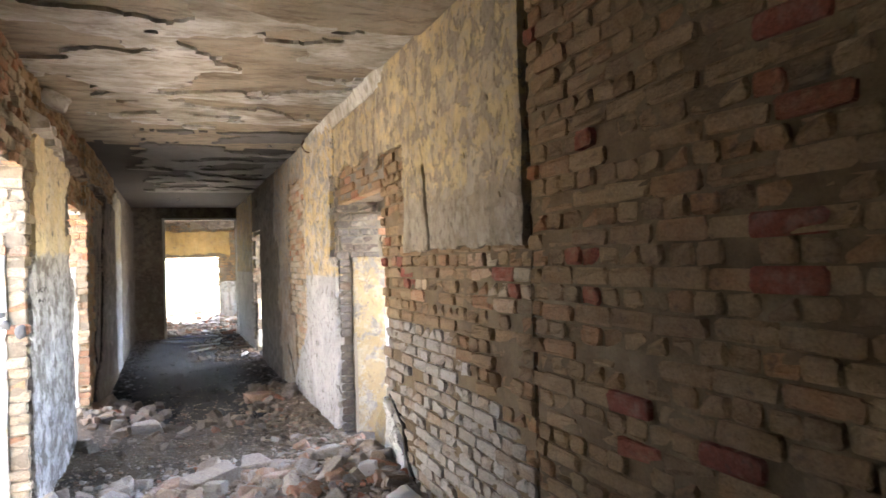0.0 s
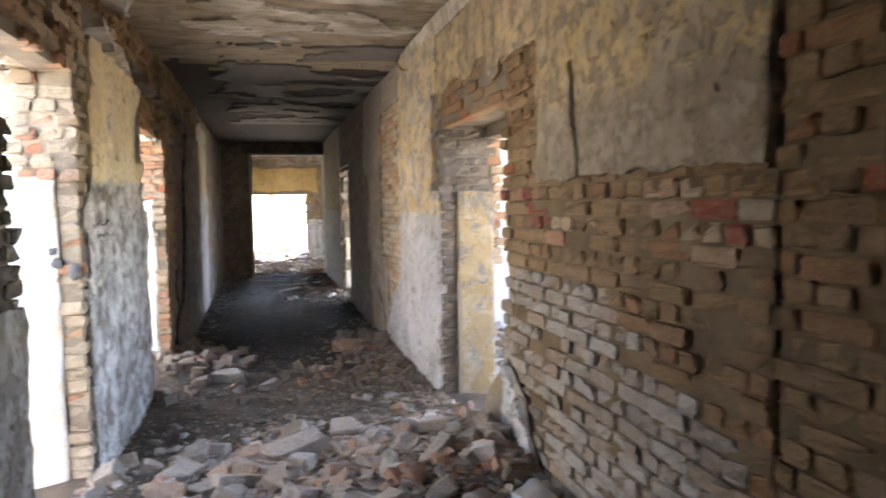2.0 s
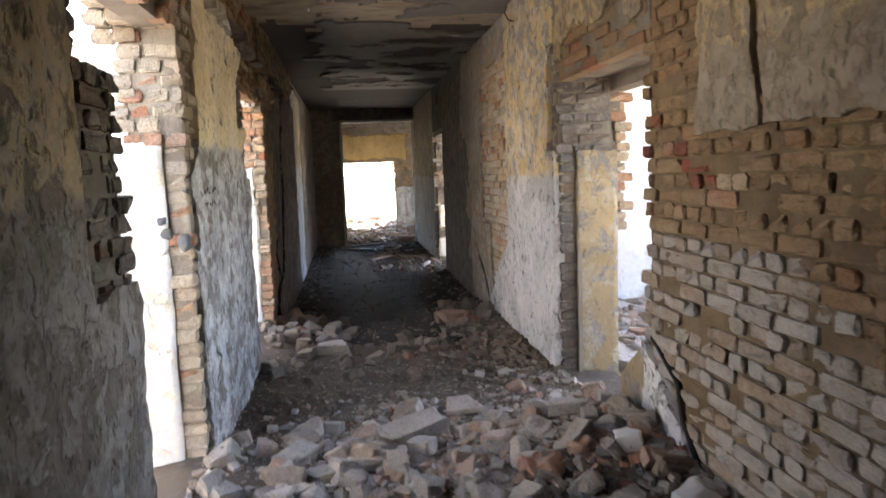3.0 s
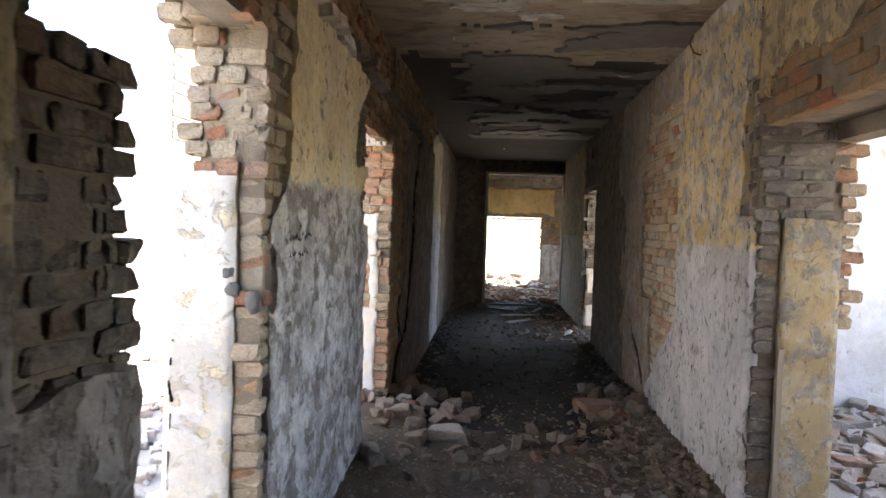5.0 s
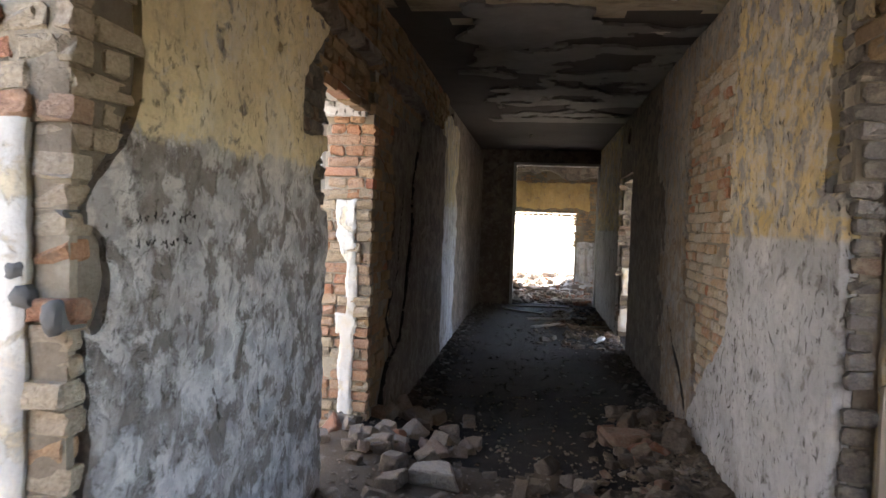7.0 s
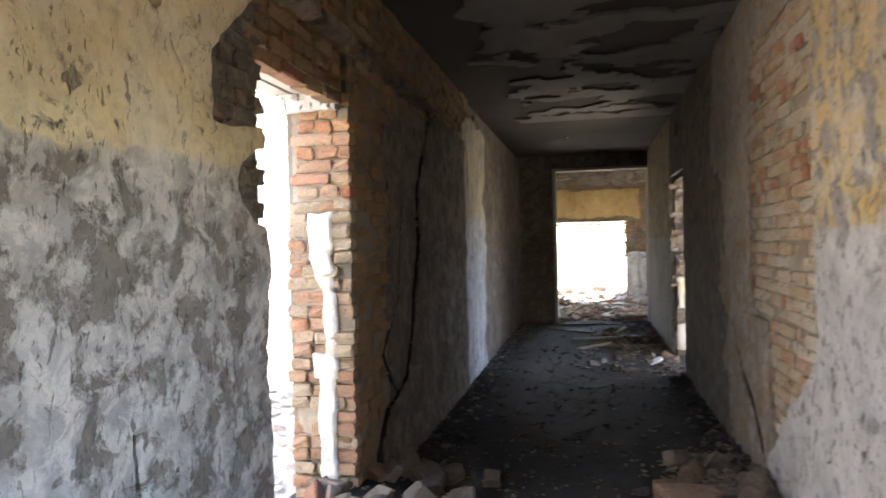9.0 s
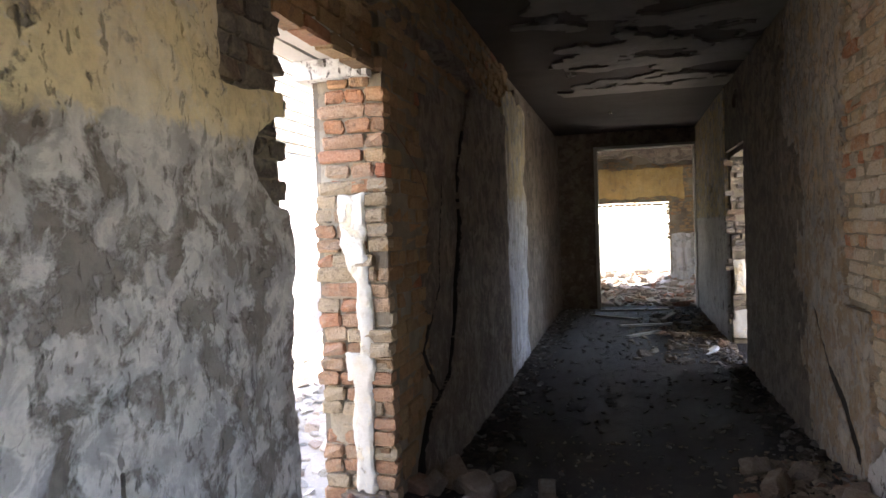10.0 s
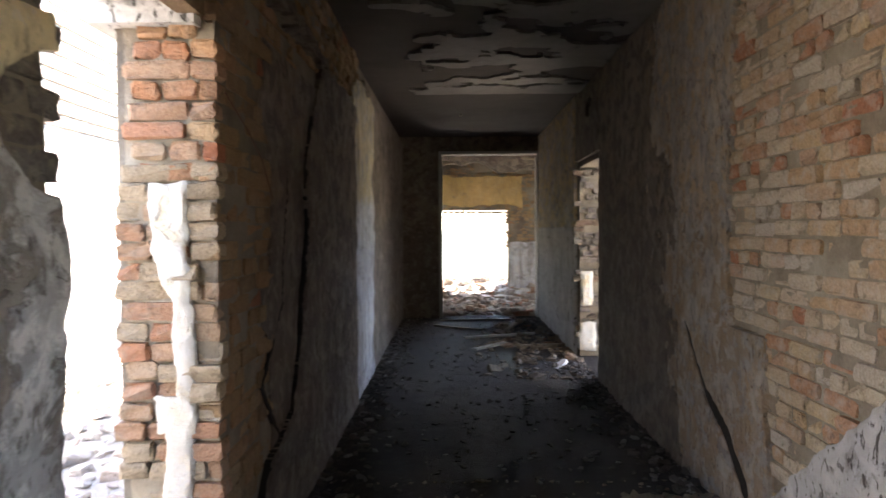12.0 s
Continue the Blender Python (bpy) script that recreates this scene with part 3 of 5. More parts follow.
west_far = structure("wall_west_far", [(-0.77, XF - G, 8.86, Y1, -0.2, TOP)], MORTAR, "sooty brick wall with cracked plaster", "wall")
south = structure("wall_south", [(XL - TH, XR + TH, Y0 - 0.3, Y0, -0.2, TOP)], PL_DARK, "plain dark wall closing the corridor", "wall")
FD0, FD1, FDT = 0.30, 2.04, 2.94
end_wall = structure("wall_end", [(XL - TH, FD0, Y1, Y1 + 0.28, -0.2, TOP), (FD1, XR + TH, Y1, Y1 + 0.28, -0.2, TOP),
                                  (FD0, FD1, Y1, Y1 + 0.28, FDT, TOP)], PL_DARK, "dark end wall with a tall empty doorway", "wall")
# the room past the end doorway
YE = 22.4
end_back = structure("wall_end_room_back", [(-1.5, 0.05, YE, YE + 0.4, -0.2, 3.4), (1.80, 4.5, YE, YE + 0.4, -0.2, 3.4),
                                            (0.05, 1.80, YE, YE + 0.4, 2.02, 3.4)], MORTAR, "ochre wall with a large broken opening", "wall")
end_sides = structure("wall_end_room_sides", [(-1.9, -1.5, Y1 + 0.28, YE + 0.4, -0.2, 3.4), (4.5, 4.9, Y1 + 0.28, YE + 0.4, -0.2, 3.4)],
                      ROOMWALL, "pale side walls of the end room", "wall")
# roofless side rooms
west_room = structure("wall_west_room", [(-4.5, -4.0, -3.9, 12.0, -0.2, 3.1), (-4.5, -4.0, 12.0, 17.9, -0.2, 4.4), (-4.0, XL - TH, 17.5, 17.9, -0.2, 4.0),
                                         (-4.0, XL - TH, -3.9, -3.5, -0.2, 4.0)], ROOMWALL, "sunlit lime-washed walls of a roofless room", "wall")
# outer wall at x = 6.6 is unseen; low stretch and window added for light
east_room = structure("wall_east_room", [(6.6, 7.0, -3.9, 2.0, -0.2, 3.3), (6.6, 7.0, 2.0, 10.5, -0.2, 1.3), (6.6, 7.0, 10.5, 12.4, -0.2, 3.3), (6.6, 7.0, 12.4, 14.8, -0.2, 0.5),
                                         (6.6, 7.0, 12.4, 14.8, 2.9, 3.3), (6.6, 7.0, 14.8, 18.4, -0.2, 3.3), (XR + TH, 6.6, 10.1, 10.5, -0.2, 3.3),
                                         (XR + TH, 6.6, 18.0, 18.4, -0.2, 3.3), (XR + TH, 6.6, -3.9, -3.5, -0.2, 3.3)],
                      ROOMWALL, "pale plastered walls of a roofless side room", "wall")


# unseen slab, added to block sun and cut skylight at the east doorways
east_light_block = structure("ceiling_east_room", [(XR + TH, 5.2, -3.9, 10.1, 3.3, 3.5), (XR + TH, 4.5, 10.1, 18.4, 3.3, 3.5)], CEIL, "broken ceiling slab over the side rooms", "ceiling")
roof_end = structure("ceiling_end_room", [(-1.9, 4.9, Y1 + 0.281, 20.4, 3.4, 3.6), (-1.9, 0.9, 20.4, YE + 0.4, 3.4, 3.6), (0.9, 4.9, 20.4, YE + 0.4, 3.4, 3.6)],
                     CEIL, "sagging ceiling of the end room with torn boards", "ceiling")

# ceiling: boards with stains, pale plaster still hanging in sheets
def build_ceiling():
    vs, fs, idx = [], [], []
    x0, x1, y0, y1, cell = XL - TH, XR + TH, Y0, Y1 + 0.28, 0.09
    nx, ny = round((x1 - x0) / cell), round((y1 - y0) / cell)
    for j in range(ny + 1):
        for i in range(nx + 1):
            x, y = x0 + (x1 - x0) * i / nx, y0 + (y1 - y0) * j / ny
            vs.append((x, y, TOP + 0.02 * fbm(x * 0.5, y, 1.2, 31, 3) + 0.004))
    for j in range(ny):
        for i in range(nx):
            a = j * (nx + 1) + i
            fs.append((a, a + nx + 1, a + nx + 2, a + 1))
            xc, yc = x0 + (i + 0.5) * (x1 - x0) / nx, y0 + (j + 0.5) * (y1 - y0) / ny
            # boards painted black past about y = 9.4 for the shade there
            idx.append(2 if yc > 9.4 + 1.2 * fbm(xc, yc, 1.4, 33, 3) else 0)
    k = len(vs)
    b_vs, b_fs = boxes([(x0, x1, y0 - 0.3, y1, TOP + 0.06, TOP + 0.3)])
    vs += b_vs
    fs += [tuple(i + k for i in f) for f in b_fs]
    idx += [0] * len(b_fs)

    def pale(u, v):
        # pale plaster thins out past y = 7 to dim the far ceiling
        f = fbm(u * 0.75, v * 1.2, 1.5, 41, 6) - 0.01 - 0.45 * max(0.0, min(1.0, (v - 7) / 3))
        return f * 0.5

    def grey_left(u, v):
        """Dim grey plaster left between the shade-black boards, torn off along the west side."""
        f = fbm(u * 0.7, v * 1.15, 1.3, 47, 6) + 0.02 - 0.9 * max(0.0, 0.25 - u)
        return 0.5 * min(f, (v - 8.1) * 0.6 + 0.2 * fbm(u, v, 2, 49), (14.6 - v) * 0.3)

    def thick_near(u, v):
        return 0.10 - abs(v - 3.2) * 0.9 + 0.9 + 0.25 * fbm(u, v, 1.3, 45, 3) - 0.35 * math.exp(-((u - 0.55) / 0.35) ** 2)

    for field, span, th, mat_i, cell2 in ((pale, (XL, XR, 1.0, 18.5), 0.016, 1, 0.045), (grey_left, (XL, XR, 7.8, 15.0), 0.012, 3, 0.05), (thick_near, (XL, XR, 1.5, 5.2), 0.05, 0, 0.05)):
        s_vs, s_fs = sheet_data(Vector((0, 0, TOP - 0.012)), Vector((1, 0, 0)), Vector((0, 1, 0)), Vector((0, 0, -1)), span, cell2, field, th, 0.006, 4)
        k = len(vs)
        vs += s_vs
        fs += [tuple(i + k for i in f) for f in s_fs]
        idx += [mat_i] * len(s_fs)
    ob = mesh_ob("ceiling", vs, fs, [CEIL, CEIL_PALE, CEIL_SHADE, CEIL_GREY], index=idx)
    tagged(ob, "stained peeling corridor ceiling with pale plaster patches", "ceiling", kind="structure")


build_ceiling()

EX, WX, EY = (-1, 0, 0), (1, 0, 0), (0, 1, 0)
UP = (0, 0, 1)


# ---- east wall plaster ----
def east_sheet(u, v):
    f = rect(u, v, 2.95, 4.74 + 0.05 * fbm(v, 1, 4, 2), 1.80, 3.3)
    f = max(f, rect(u, v, 4.6, 5.6, 2.56, 3.3))
    f += 0.05 * fbm(u, v, 4, 51) - 0.5 * max(0, 0.02 - abs(u - 4.28)) * (1 if 1.85 < v < 2.25 else 0) 
    f = min(f, abs(u - 4.27 - 0.12 * (v - 2.05) - 0.05 * fbm(v, 3, 5, 6)) - 0.012 - 0.014 * min(1.0, (v - 1.75) / 0.3)) if 1.75 < v < 2.36 else f
    for a, b in ((3.3, 2.55), (3.62, 2.3), (4.05, 2.62), (3.2, 2.05), (3.9, 2.42)):
        f = min(f, math.hypot((u - a - (v - b) * 0.5) / 0.5, v - b) - 0.02 - 0.015 * fbm(u, v, 20, 8))
    if u < 3.05:
        f = min(f, u - 2.962 - 0.03 * fbm(v, 0, 5, 3))
    return f


sheet("plaster", east_near, PL_SHEET, (XR, 0, 0), EY, UP, EX, (2.9, 5.36, 1.6, TOP), 0.016, east_sheet, 0.035, 0.009, 1,
      "hanging sheet of ochre flaking plaster")


def east_foot(u, v):
    f = min(u - (4.70 + (v - 0.13) * (0.88 if v < 0.36 else 1.25) - (0.0 if v < 0.36 else 0.07)), 5.36 - u, 0.78 - v)
    return f + 0.015 * fbm(u, v, 9, 53)


sheet("plaster", east_near, PL_FOOT, (XR, 0, 0), EY, UP, EX, (4.5, 5.34, 0, 0.9), 0.018, east_foot, 0.045, 0.022, 2, "rough white plaster at the wall foot")


stub = structure("wall_stub", [(XR + 0.02, XR + 0.26, 5.32, 5.62, -0.1, 0.42), (XR + 0.02, XR + 0.24, 5.32, 5.46, 0.42, 0.58)], MORTAR, "low broken stub of ochre-plastered wall in the doorway", "wall")
sheet("plaster", stub, PL_JAMB, (XR, 0, 0), EY, UP, EX, (5.31, 5.75, 0.0, 0.72), 0.018,
      lambda u, v: min(u - 5.31, 5.68 - u, 0.68 - v - 0.75 * (u - 5.32)) + 0.03 * fbm(u, v, 8, 54), 0.03, 0.008, 3, "ochre plaster remnant")
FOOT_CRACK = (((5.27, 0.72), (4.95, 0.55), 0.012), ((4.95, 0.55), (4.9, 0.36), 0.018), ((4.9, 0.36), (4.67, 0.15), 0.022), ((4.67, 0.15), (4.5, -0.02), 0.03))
# near-black sheet stands in for the shade in the foot crack
sheet("crack", east_near, CRACK_SHADE_SCRATCH, (XR, 0, 0), EY, UP, EX, (4.4, 5.36, 0.0, 0.85), 0.012,
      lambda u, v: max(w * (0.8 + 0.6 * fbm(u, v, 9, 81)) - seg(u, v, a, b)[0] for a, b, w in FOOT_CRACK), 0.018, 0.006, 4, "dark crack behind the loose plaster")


def lintel_sheet(u, v):
    return v - 2.6 - 0.06 * math.sin(u * 9) - 0.12 * fbm(u, v, 5, 55) + (0.1 if u < 5.6 or u > 6.8 else 0)


sheet("plaster", east_lintel, PL_SHEET, (XR, 0, 0), EY, UP, EX, (5.36, 6.96, 2.4, TOP), 0.028, lintel_sheet, 0.028, 0.008, 3)


def mid_sheet(u, v):
    n = fbm(u, v, 4, 57)
    f = 1.0
    f = min(f, -rect(u, v, 6.5, 7.13, 1.80, 2.62) + 0.03 * n)
    lower = 1.0 - (u - 8.6) * 0.8
    patch = min(u - 8.60, (10.08 if v > 1.05 else 9.66) - u - 0.1 * abs(v - 1.6), v - lower, 2.82 - v)
    f = min(f, -patch + 0.07 * n)
    for a, b, w in (((9.80, 0.22), (10.05, 0.44), 0.065), ((10.05, 0.44), (10.38, 0.60), 0.055), ((10.38, 0.60), (10.76, 0.97), 0.03), ((10.08, 1.9), (10.25, 2.6), 0.012)):
        d, k = seg(u, v, a, b)
        f = min(f, d - w * (0.7 + 0.5 * n))
    f = min(f, (TOP - 0.02) - v)
    return f


def mid_white(u, v):
    end = 8.62 if v > 1.0 else 8.6 + (1.0 - v) * 1.3
    return min(mid_sheet(u, v), end - u + 0.06 * fbm(u, v, 6, 58))


def mid_brown(u, v):
    return min(mid_sheet(u, v), -mid_white(u, v) + 0.03)


sheet("plaster", east_mid, PL_EAST, (XR, 0, 0), EY, UP, EX, (6.96, 9.6, -0.02, TOP), 0.02, mid_white, 0.045, 0.018, 4, "pocked grey and ochre plaster")
for a_, b_, c_, m_ in ((8.5, 9.6, 0.026, PL_BROWN), (9.6, 10.9, 0.014, PL_BROWN), (10.9, 11.9, 0.03, PL_BROWN)):
    sheet("plaster", east_mid, m_, (XR, 0, 0), EY, UP, EX, (a_, b_, -0.02, TOP), c_, mid_brown, 0.026, 0.010, 4, "cracked brown undercoat plaster")


# the east plaster turns darker past about y = 11, along a ragged edge
PL_DARK_EAST = plaster_mat("soot_blackened_plaster", (0.24, 0.175, 0.12), (0.2, 0.155, 0.12), 1.6, (0.15, 0.122, 0.098), 0.5, 0.5, 0.4, (0.26, 0.22, 0.18), 0.5, 0.5)
sheet("plaster", east_mid, PL_DARK_EAST, (XR, 0, 0), EY, UP, EX, (10.4, 13.40, -0.02, TOP), 0.03,
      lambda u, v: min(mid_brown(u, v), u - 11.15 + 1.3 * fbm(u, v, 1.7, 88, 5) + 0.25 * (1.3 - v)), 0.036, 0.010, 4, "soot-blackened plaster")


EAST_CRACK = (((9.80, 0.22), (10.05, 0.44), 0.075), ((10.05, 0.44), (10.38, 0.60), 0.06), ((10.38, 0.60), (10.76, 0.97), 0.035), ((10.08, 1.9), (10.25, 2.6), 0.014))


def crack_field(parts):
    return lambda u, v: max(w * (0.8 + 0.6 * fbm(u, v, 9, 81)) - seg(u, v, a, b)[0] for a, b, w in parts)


# the crack's inner shade, as a near-black sheet just below the plaster
sheet("crack", east_mid, CRACK_SHADE_SCRATCH, (XR, 0, 0), EY, UP, EX, (9.65, 10.9, 0.1, 2.7), 0.012, crack_field(EAST_CRACK), 0.013, 0.006, 4, "deep crack packed with dark dirt")


def mortar(parent, x, side, u0, u1, v0, v1, seed, mat=None, depth=-0.005, lumps=0.007):
    """Uneven mortar behind the bricks."""
    sheet("mortar", parent, mat or MORTAR, (x, 0, 0), EY, UP, (side, 0, 0), (u0, u1, v0, v1), 0.028, lambda u, v: 1.0, depth, lumps, seed)


mortar(east_near, XR, -1, 0.8, 2.938, 0.6, TOP, 21, MORTAR_OCHRE, -0.011, 0.011)
mortar(east_near, XR, -1, 2.962, 5.30, 0.6, TOP, 22, MORTAR_OCHRE, -0.011, 0.011)
mortar(east_near, XR, -1, 0.8, 5.30, 0, 0.6, 28, MORTAR_OCHRE, -0.011, 0.011)
mortar(east_lintel, XR, -1, 5.30, 6.95, 2.34, TOP, 23)
mortar(east_mid, XR, -1, 6.96, 9.70, 0, TOP, 24, MORTAR_PALE, -0.014)
mortar(east_mid, XR, -1, 9.70, 10.3, 1.05, TOP, 29, MORTAR_PALE, -0.014)
mortar(west_near, XL, 1, 3.8, 4.5, 0, 2.05, 25, depth=-0.016)
mortar(west_pier, XL, 1, 5.66, 7.8, 0, TOP, 26, depth=-0.014)
mortar(west_far, XF, 1, 8.86, 12, 0, TOP, 27)


def far_east(u, v):
    return 0.3 + fbm(u, v, 2, 59) * 0.9


sheet("plaster", east_far, PL_EAST, (XR, 0, 0), EY, UP, EX, (14.95, Y1, 0, TOP), 0.05, far_east, 0.02, 0.008, 5)
sheet("plaster", east_mid, PL_DARK, (XR, 0, 0), EY, UP, EX, (13.401, 14.86, 2.40, TOP), 0.05, far_east, 0.02, 0.008, 6)

def jamb_mortar(parent, y, x0, x1, z0, z1, thick, seed, mat):
    """Lime mortar between the bricks of a reveal facing south."""
    sheet("mortar", parent, mat, (0, y, 0), WX, UP, (0, -1, 0), (x0, x1, z0, z1), 0.02, lambda u, v: 1.0, thick, 0.011, seed)


jamb_mortar(west_pier, 5.66, -0.70, XL - 0.005, 1.87, 2.9, 0.026, 61, MORTAR_PALE)
jamb_mortar(west_pier, 5.66, -0.56, XL - 0.005, 0.0, 1.87, 0.008, 62, MORTAR_PALE)
jamb_mortar(west_far, 8.86, -0.74, XF - 0.005, 0.0, 2.38, 0.008, 63, MORTAR_PALE)
jamb_mortar(east_mid, 6.95, XR, XR + TH, 1.80, 2.34, 0.014, 64, MORTAR)

# far reveal of the east doorway
sheet("plaster", east_mid, PL_JAMB, (0, 6.95, 0), WX, UP, (0, -1, 0), (2.17, XR + TH + 0.045, 0, 1.80), 0.025,
      lambda u, v: min(1.79 - v - 0.02 * fbm(u, v, 9, 61), u - 2.185 - 0.02 * fbm(v, 2, 6, 62), abs(v - 0.62) - 0.006, abs(v - 1.28) - 0.006),
      0.05, 0.006, 7, "ochre plaster on the door reveal")

def end_ochre(u, v):
    f = min(v - 2.12 - 0.05 * math.sin(u * 5), 2.80 - v, 2.12 - u) + 0.10 * fbm(u, v, 3, 91)
    return max(f, min(0.05 - u, v) + 0.05 * fbm(u, v, 3, 92))


sheet("plaster", end_back, PL_OCHRE, (0, YE, 0), WX, UP, (0, -1, 0), (-1.4, 2.6, 0.0, 3.3), 0.04, end_ochre, 0.03, 0.01, 15, "ochre plaster band over the opening")
sheet("plaster", end_back, PL_STRIP, (0, YE, 0), WX, UP, (0, -1, 0), (1.8, 4.4, 0.0, 1.9), 0.04,
      lambda u, v: min(u - 1.83, 1.28 - v) + 0.05 * fbm(u, v, 4, 93), 0.03, 0.008, 16, "grey plaster beside the opening")

sheet("torn_ceiling", roof_end, PL_DARK, (0, 21.3, 0), WX, UP, (0, -1, 0), (-1.2, 3.4, 2.5, 3.42), 0.04,
      lambda u, v: v - 2.93 - 0.10 * math.sin(u * 2.3 + 0.4) - 0.05 * math.sin(u * 7) + 0.12 * fbm(u, v, 3, 94), 0.06, 0.03, 20, "brown torn ceiling lath hanging down")

# ---- west wall plaster ----
EDGE = [random.Random(700 + c).choice([-0.07, -0.02, 0.03, 0.09, 0.02]) for c in range(60)]
TEETH = [random.Random(900 + c).choice([-0.07, -0.03, 0.0, 0.02, 0.06]) for c in range(60)]


def near_sheet(u, v):
    """Yellow plaster that ends before the toothed edge, grey render running out to it below."""
    f = 4.10 - u + 0.05 * fbm(v, 0, 2.2, 63) + 0.03 * fbm(u, v, 9, 64)
    return max(f, min(1.27 - v, 4.60 - u) + 0.06 * fbm(u, v, 6, 65))


PL_NEAR = plaster_mat("cream_over_dirty_render", (0.52, 0.41, 0.24), (0.36, 0.325, 0.29), 1.60, (0.24, 0.205, 0.17), 0.54, 0.5, 0.12, (0.42, 0.39, 0.345), 0.8, 0.3, 0.8, 2.0)
sheet("plaster", west_near, PL_NEAR, (XL, 0, 0), EY, UP, WX, (1.4, 4.62, -0.02, TOP), 0.03, near_sheet, 0.024, 0.014, 8,
      "cream paint over dirty grey render")


def pier_sheet(u, v):
    n = fbm(u, v, 5, 66)
    edge = 5.70 + (0.24 if v > 1.95 else max(0.0, (v - 1.62)) * 0.72)
    if v > 2.35:
        edge += 0.02
    f = u - edge + 0.035 * n
    f = min(f, math.hypot((u - 5.72), (v - 1.42) * 0.55) - 0.085 + 0.02 * n)
    f = min(f, 7.82 - u + 0.02 * n)
    top = min(u - 7.40 - 1.1 * max(0.0, v - 2.32), v - 2.06 - 0.15 * max(0.0, u - 7.6))
    f = min(f, -top + 0.03 * n)
    low = math.hypot((u - 7.84) / 0.25, (v - 1.83) / 0.17) - 1
    f = min(f, low * 0.16 + 0.02 * n)
    f = min(f, 2.82 - v - 0.05 * (u - 6) + 0.04 * n)
    f = min(f, math.hypot((u - 7.05) / 1.8, v - 2.40) - 0.028 + 0.012 * n)
    for a, b in (((7.13, 2.31), (7.22, 2.15)), ((6.45, 0.95), (6.52, 0.82)), ((6.9, 1.0), (6.93, 0.72)), ((7.3, 0.5), (7.31, 0.2))):
        f = min(f, seg(u, v, a, b)[0] - 0.009)
    return f


sheet("plaster", west_pier, PL_PIER, (XL, 0, 0), EY, UP, WX, (5.62, 7.84, -0.02, 2.95), 0.016, pier_sheet, 0.03, 0.017, 9,
      "cream upper and blue-grey lower flaking plaster")
sheet("plaster", west_pier, PL_WHITE, (0, 5.66, 0), WX, UP, (0, -1, 0), (XL - TH, -0.54, -0.02, 1.9), 0.025,
      lambda u, v: min(1.87 - v + 0.02 * fbm(u, v, 8, 67), -0.545 - u + 0.015 * fbm(v, 1, 5, 68)), 0.045, 0.006, 10, "white plaster on the opening's reveal")


def splash(u, v):
    """Cement smeared round a pulled-out fixing."""
    d = min(math.hypot(u + x, v - z) - q for x, z, q in ((0.575, 1.46, 0.035), (0.555, 1.38, 0.03), (0.46, 1.33, 0.04), (0.44, 1.62, 0.03)))
    return -d + 0.06 * fbm(u, v, 11, 97)


sheet("cement", west_pier, CEMENT, (0, 5.66, 0), WX, UP, (0, -1, 0), (-0.66, -0.43, 1.2, 1.62), 0.012, splash, 0.05, 0.016, 19, "grey cement smeared round a hole")


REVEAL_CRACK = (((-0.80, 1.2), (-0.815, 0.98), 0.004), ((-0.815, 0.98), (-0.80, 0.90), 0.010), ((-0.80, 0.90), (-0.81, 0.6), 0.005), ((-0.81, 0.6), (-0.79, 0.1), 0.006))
# shade of the reveal crack, laid on as a near-black sheet
sheet("crack", west_pier, CRACK_SHADE_SCRATCH, (0, 5.66, 0), WX, UP, (0, -1, 0), (-0.84, -0.76, 0.1, 1.3), 0.006,
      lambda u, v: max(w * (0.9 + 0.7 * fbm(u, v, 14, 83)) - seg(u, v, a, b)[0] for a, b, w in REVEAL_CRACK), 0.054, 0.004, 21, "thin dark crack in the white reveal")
CRACK = ((0.0, 9.2), (0.25, 9.3), (0.47, 9.5), (0.6, 9.95), (0.9, 10.15), (1.2, 10.22), (1.6, 10.4), (2.0, 10.38), (2.7, 10.9), (3.3, 11.2))


def crack_u(v):
    for (a, ua), (b, ub) in zip(CRACK, CRACK[1:]):
        if v <= b:
            return ua + (ub - ua) * max(0.0, v - a) / (b - a)
    return CRACK[-1][1]


def west_far_sheet(u, v):
    f = (u - crack_u(v) + 0.05 * fbm(v, 3, 3, 84)) * 0.8 + 0.02 * fbm(u, v, 6, 71)
    return min(f, 2.70 - v + 0.08 * fbm(u, v, 3, 72))


def west_far_under(u, v):
    return min(crack_u(v) - 0.035 - u + 0.015 * fbm(u, v, 6, 73), u - 9.55 + 0.3 * fbm(u, v, 2, 77), 2.5 - v)


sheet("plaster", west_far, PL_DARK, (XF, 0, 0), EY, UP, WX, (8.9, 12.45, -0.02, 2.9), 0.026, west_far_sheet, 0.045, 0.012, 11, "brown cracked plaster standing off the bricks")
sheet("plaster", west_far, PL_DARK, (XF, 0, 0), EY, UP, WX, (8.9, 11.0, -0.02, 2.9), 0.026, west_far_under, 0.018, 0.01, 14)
# pale plaster stops near y = 13.9, a fade of light done in colour
sheet("plaster", west_far, PL_STRIP, (XF, 0, 0), EY, UP, WX, (12.45, Y1, -0.02, 3.1), 0.05,
      lambda u, v: min(u - 12.47 + 0.06 * fbm(u * 0.3, v, 5, 74), 13.9 - u + 0.4 * fbm(u, v, 2, 78), 2.95 - v + 0.2 * fbm(u, v, 2, 75)), 0.03, 0.008, 12, "pale blue and ochre plaster")


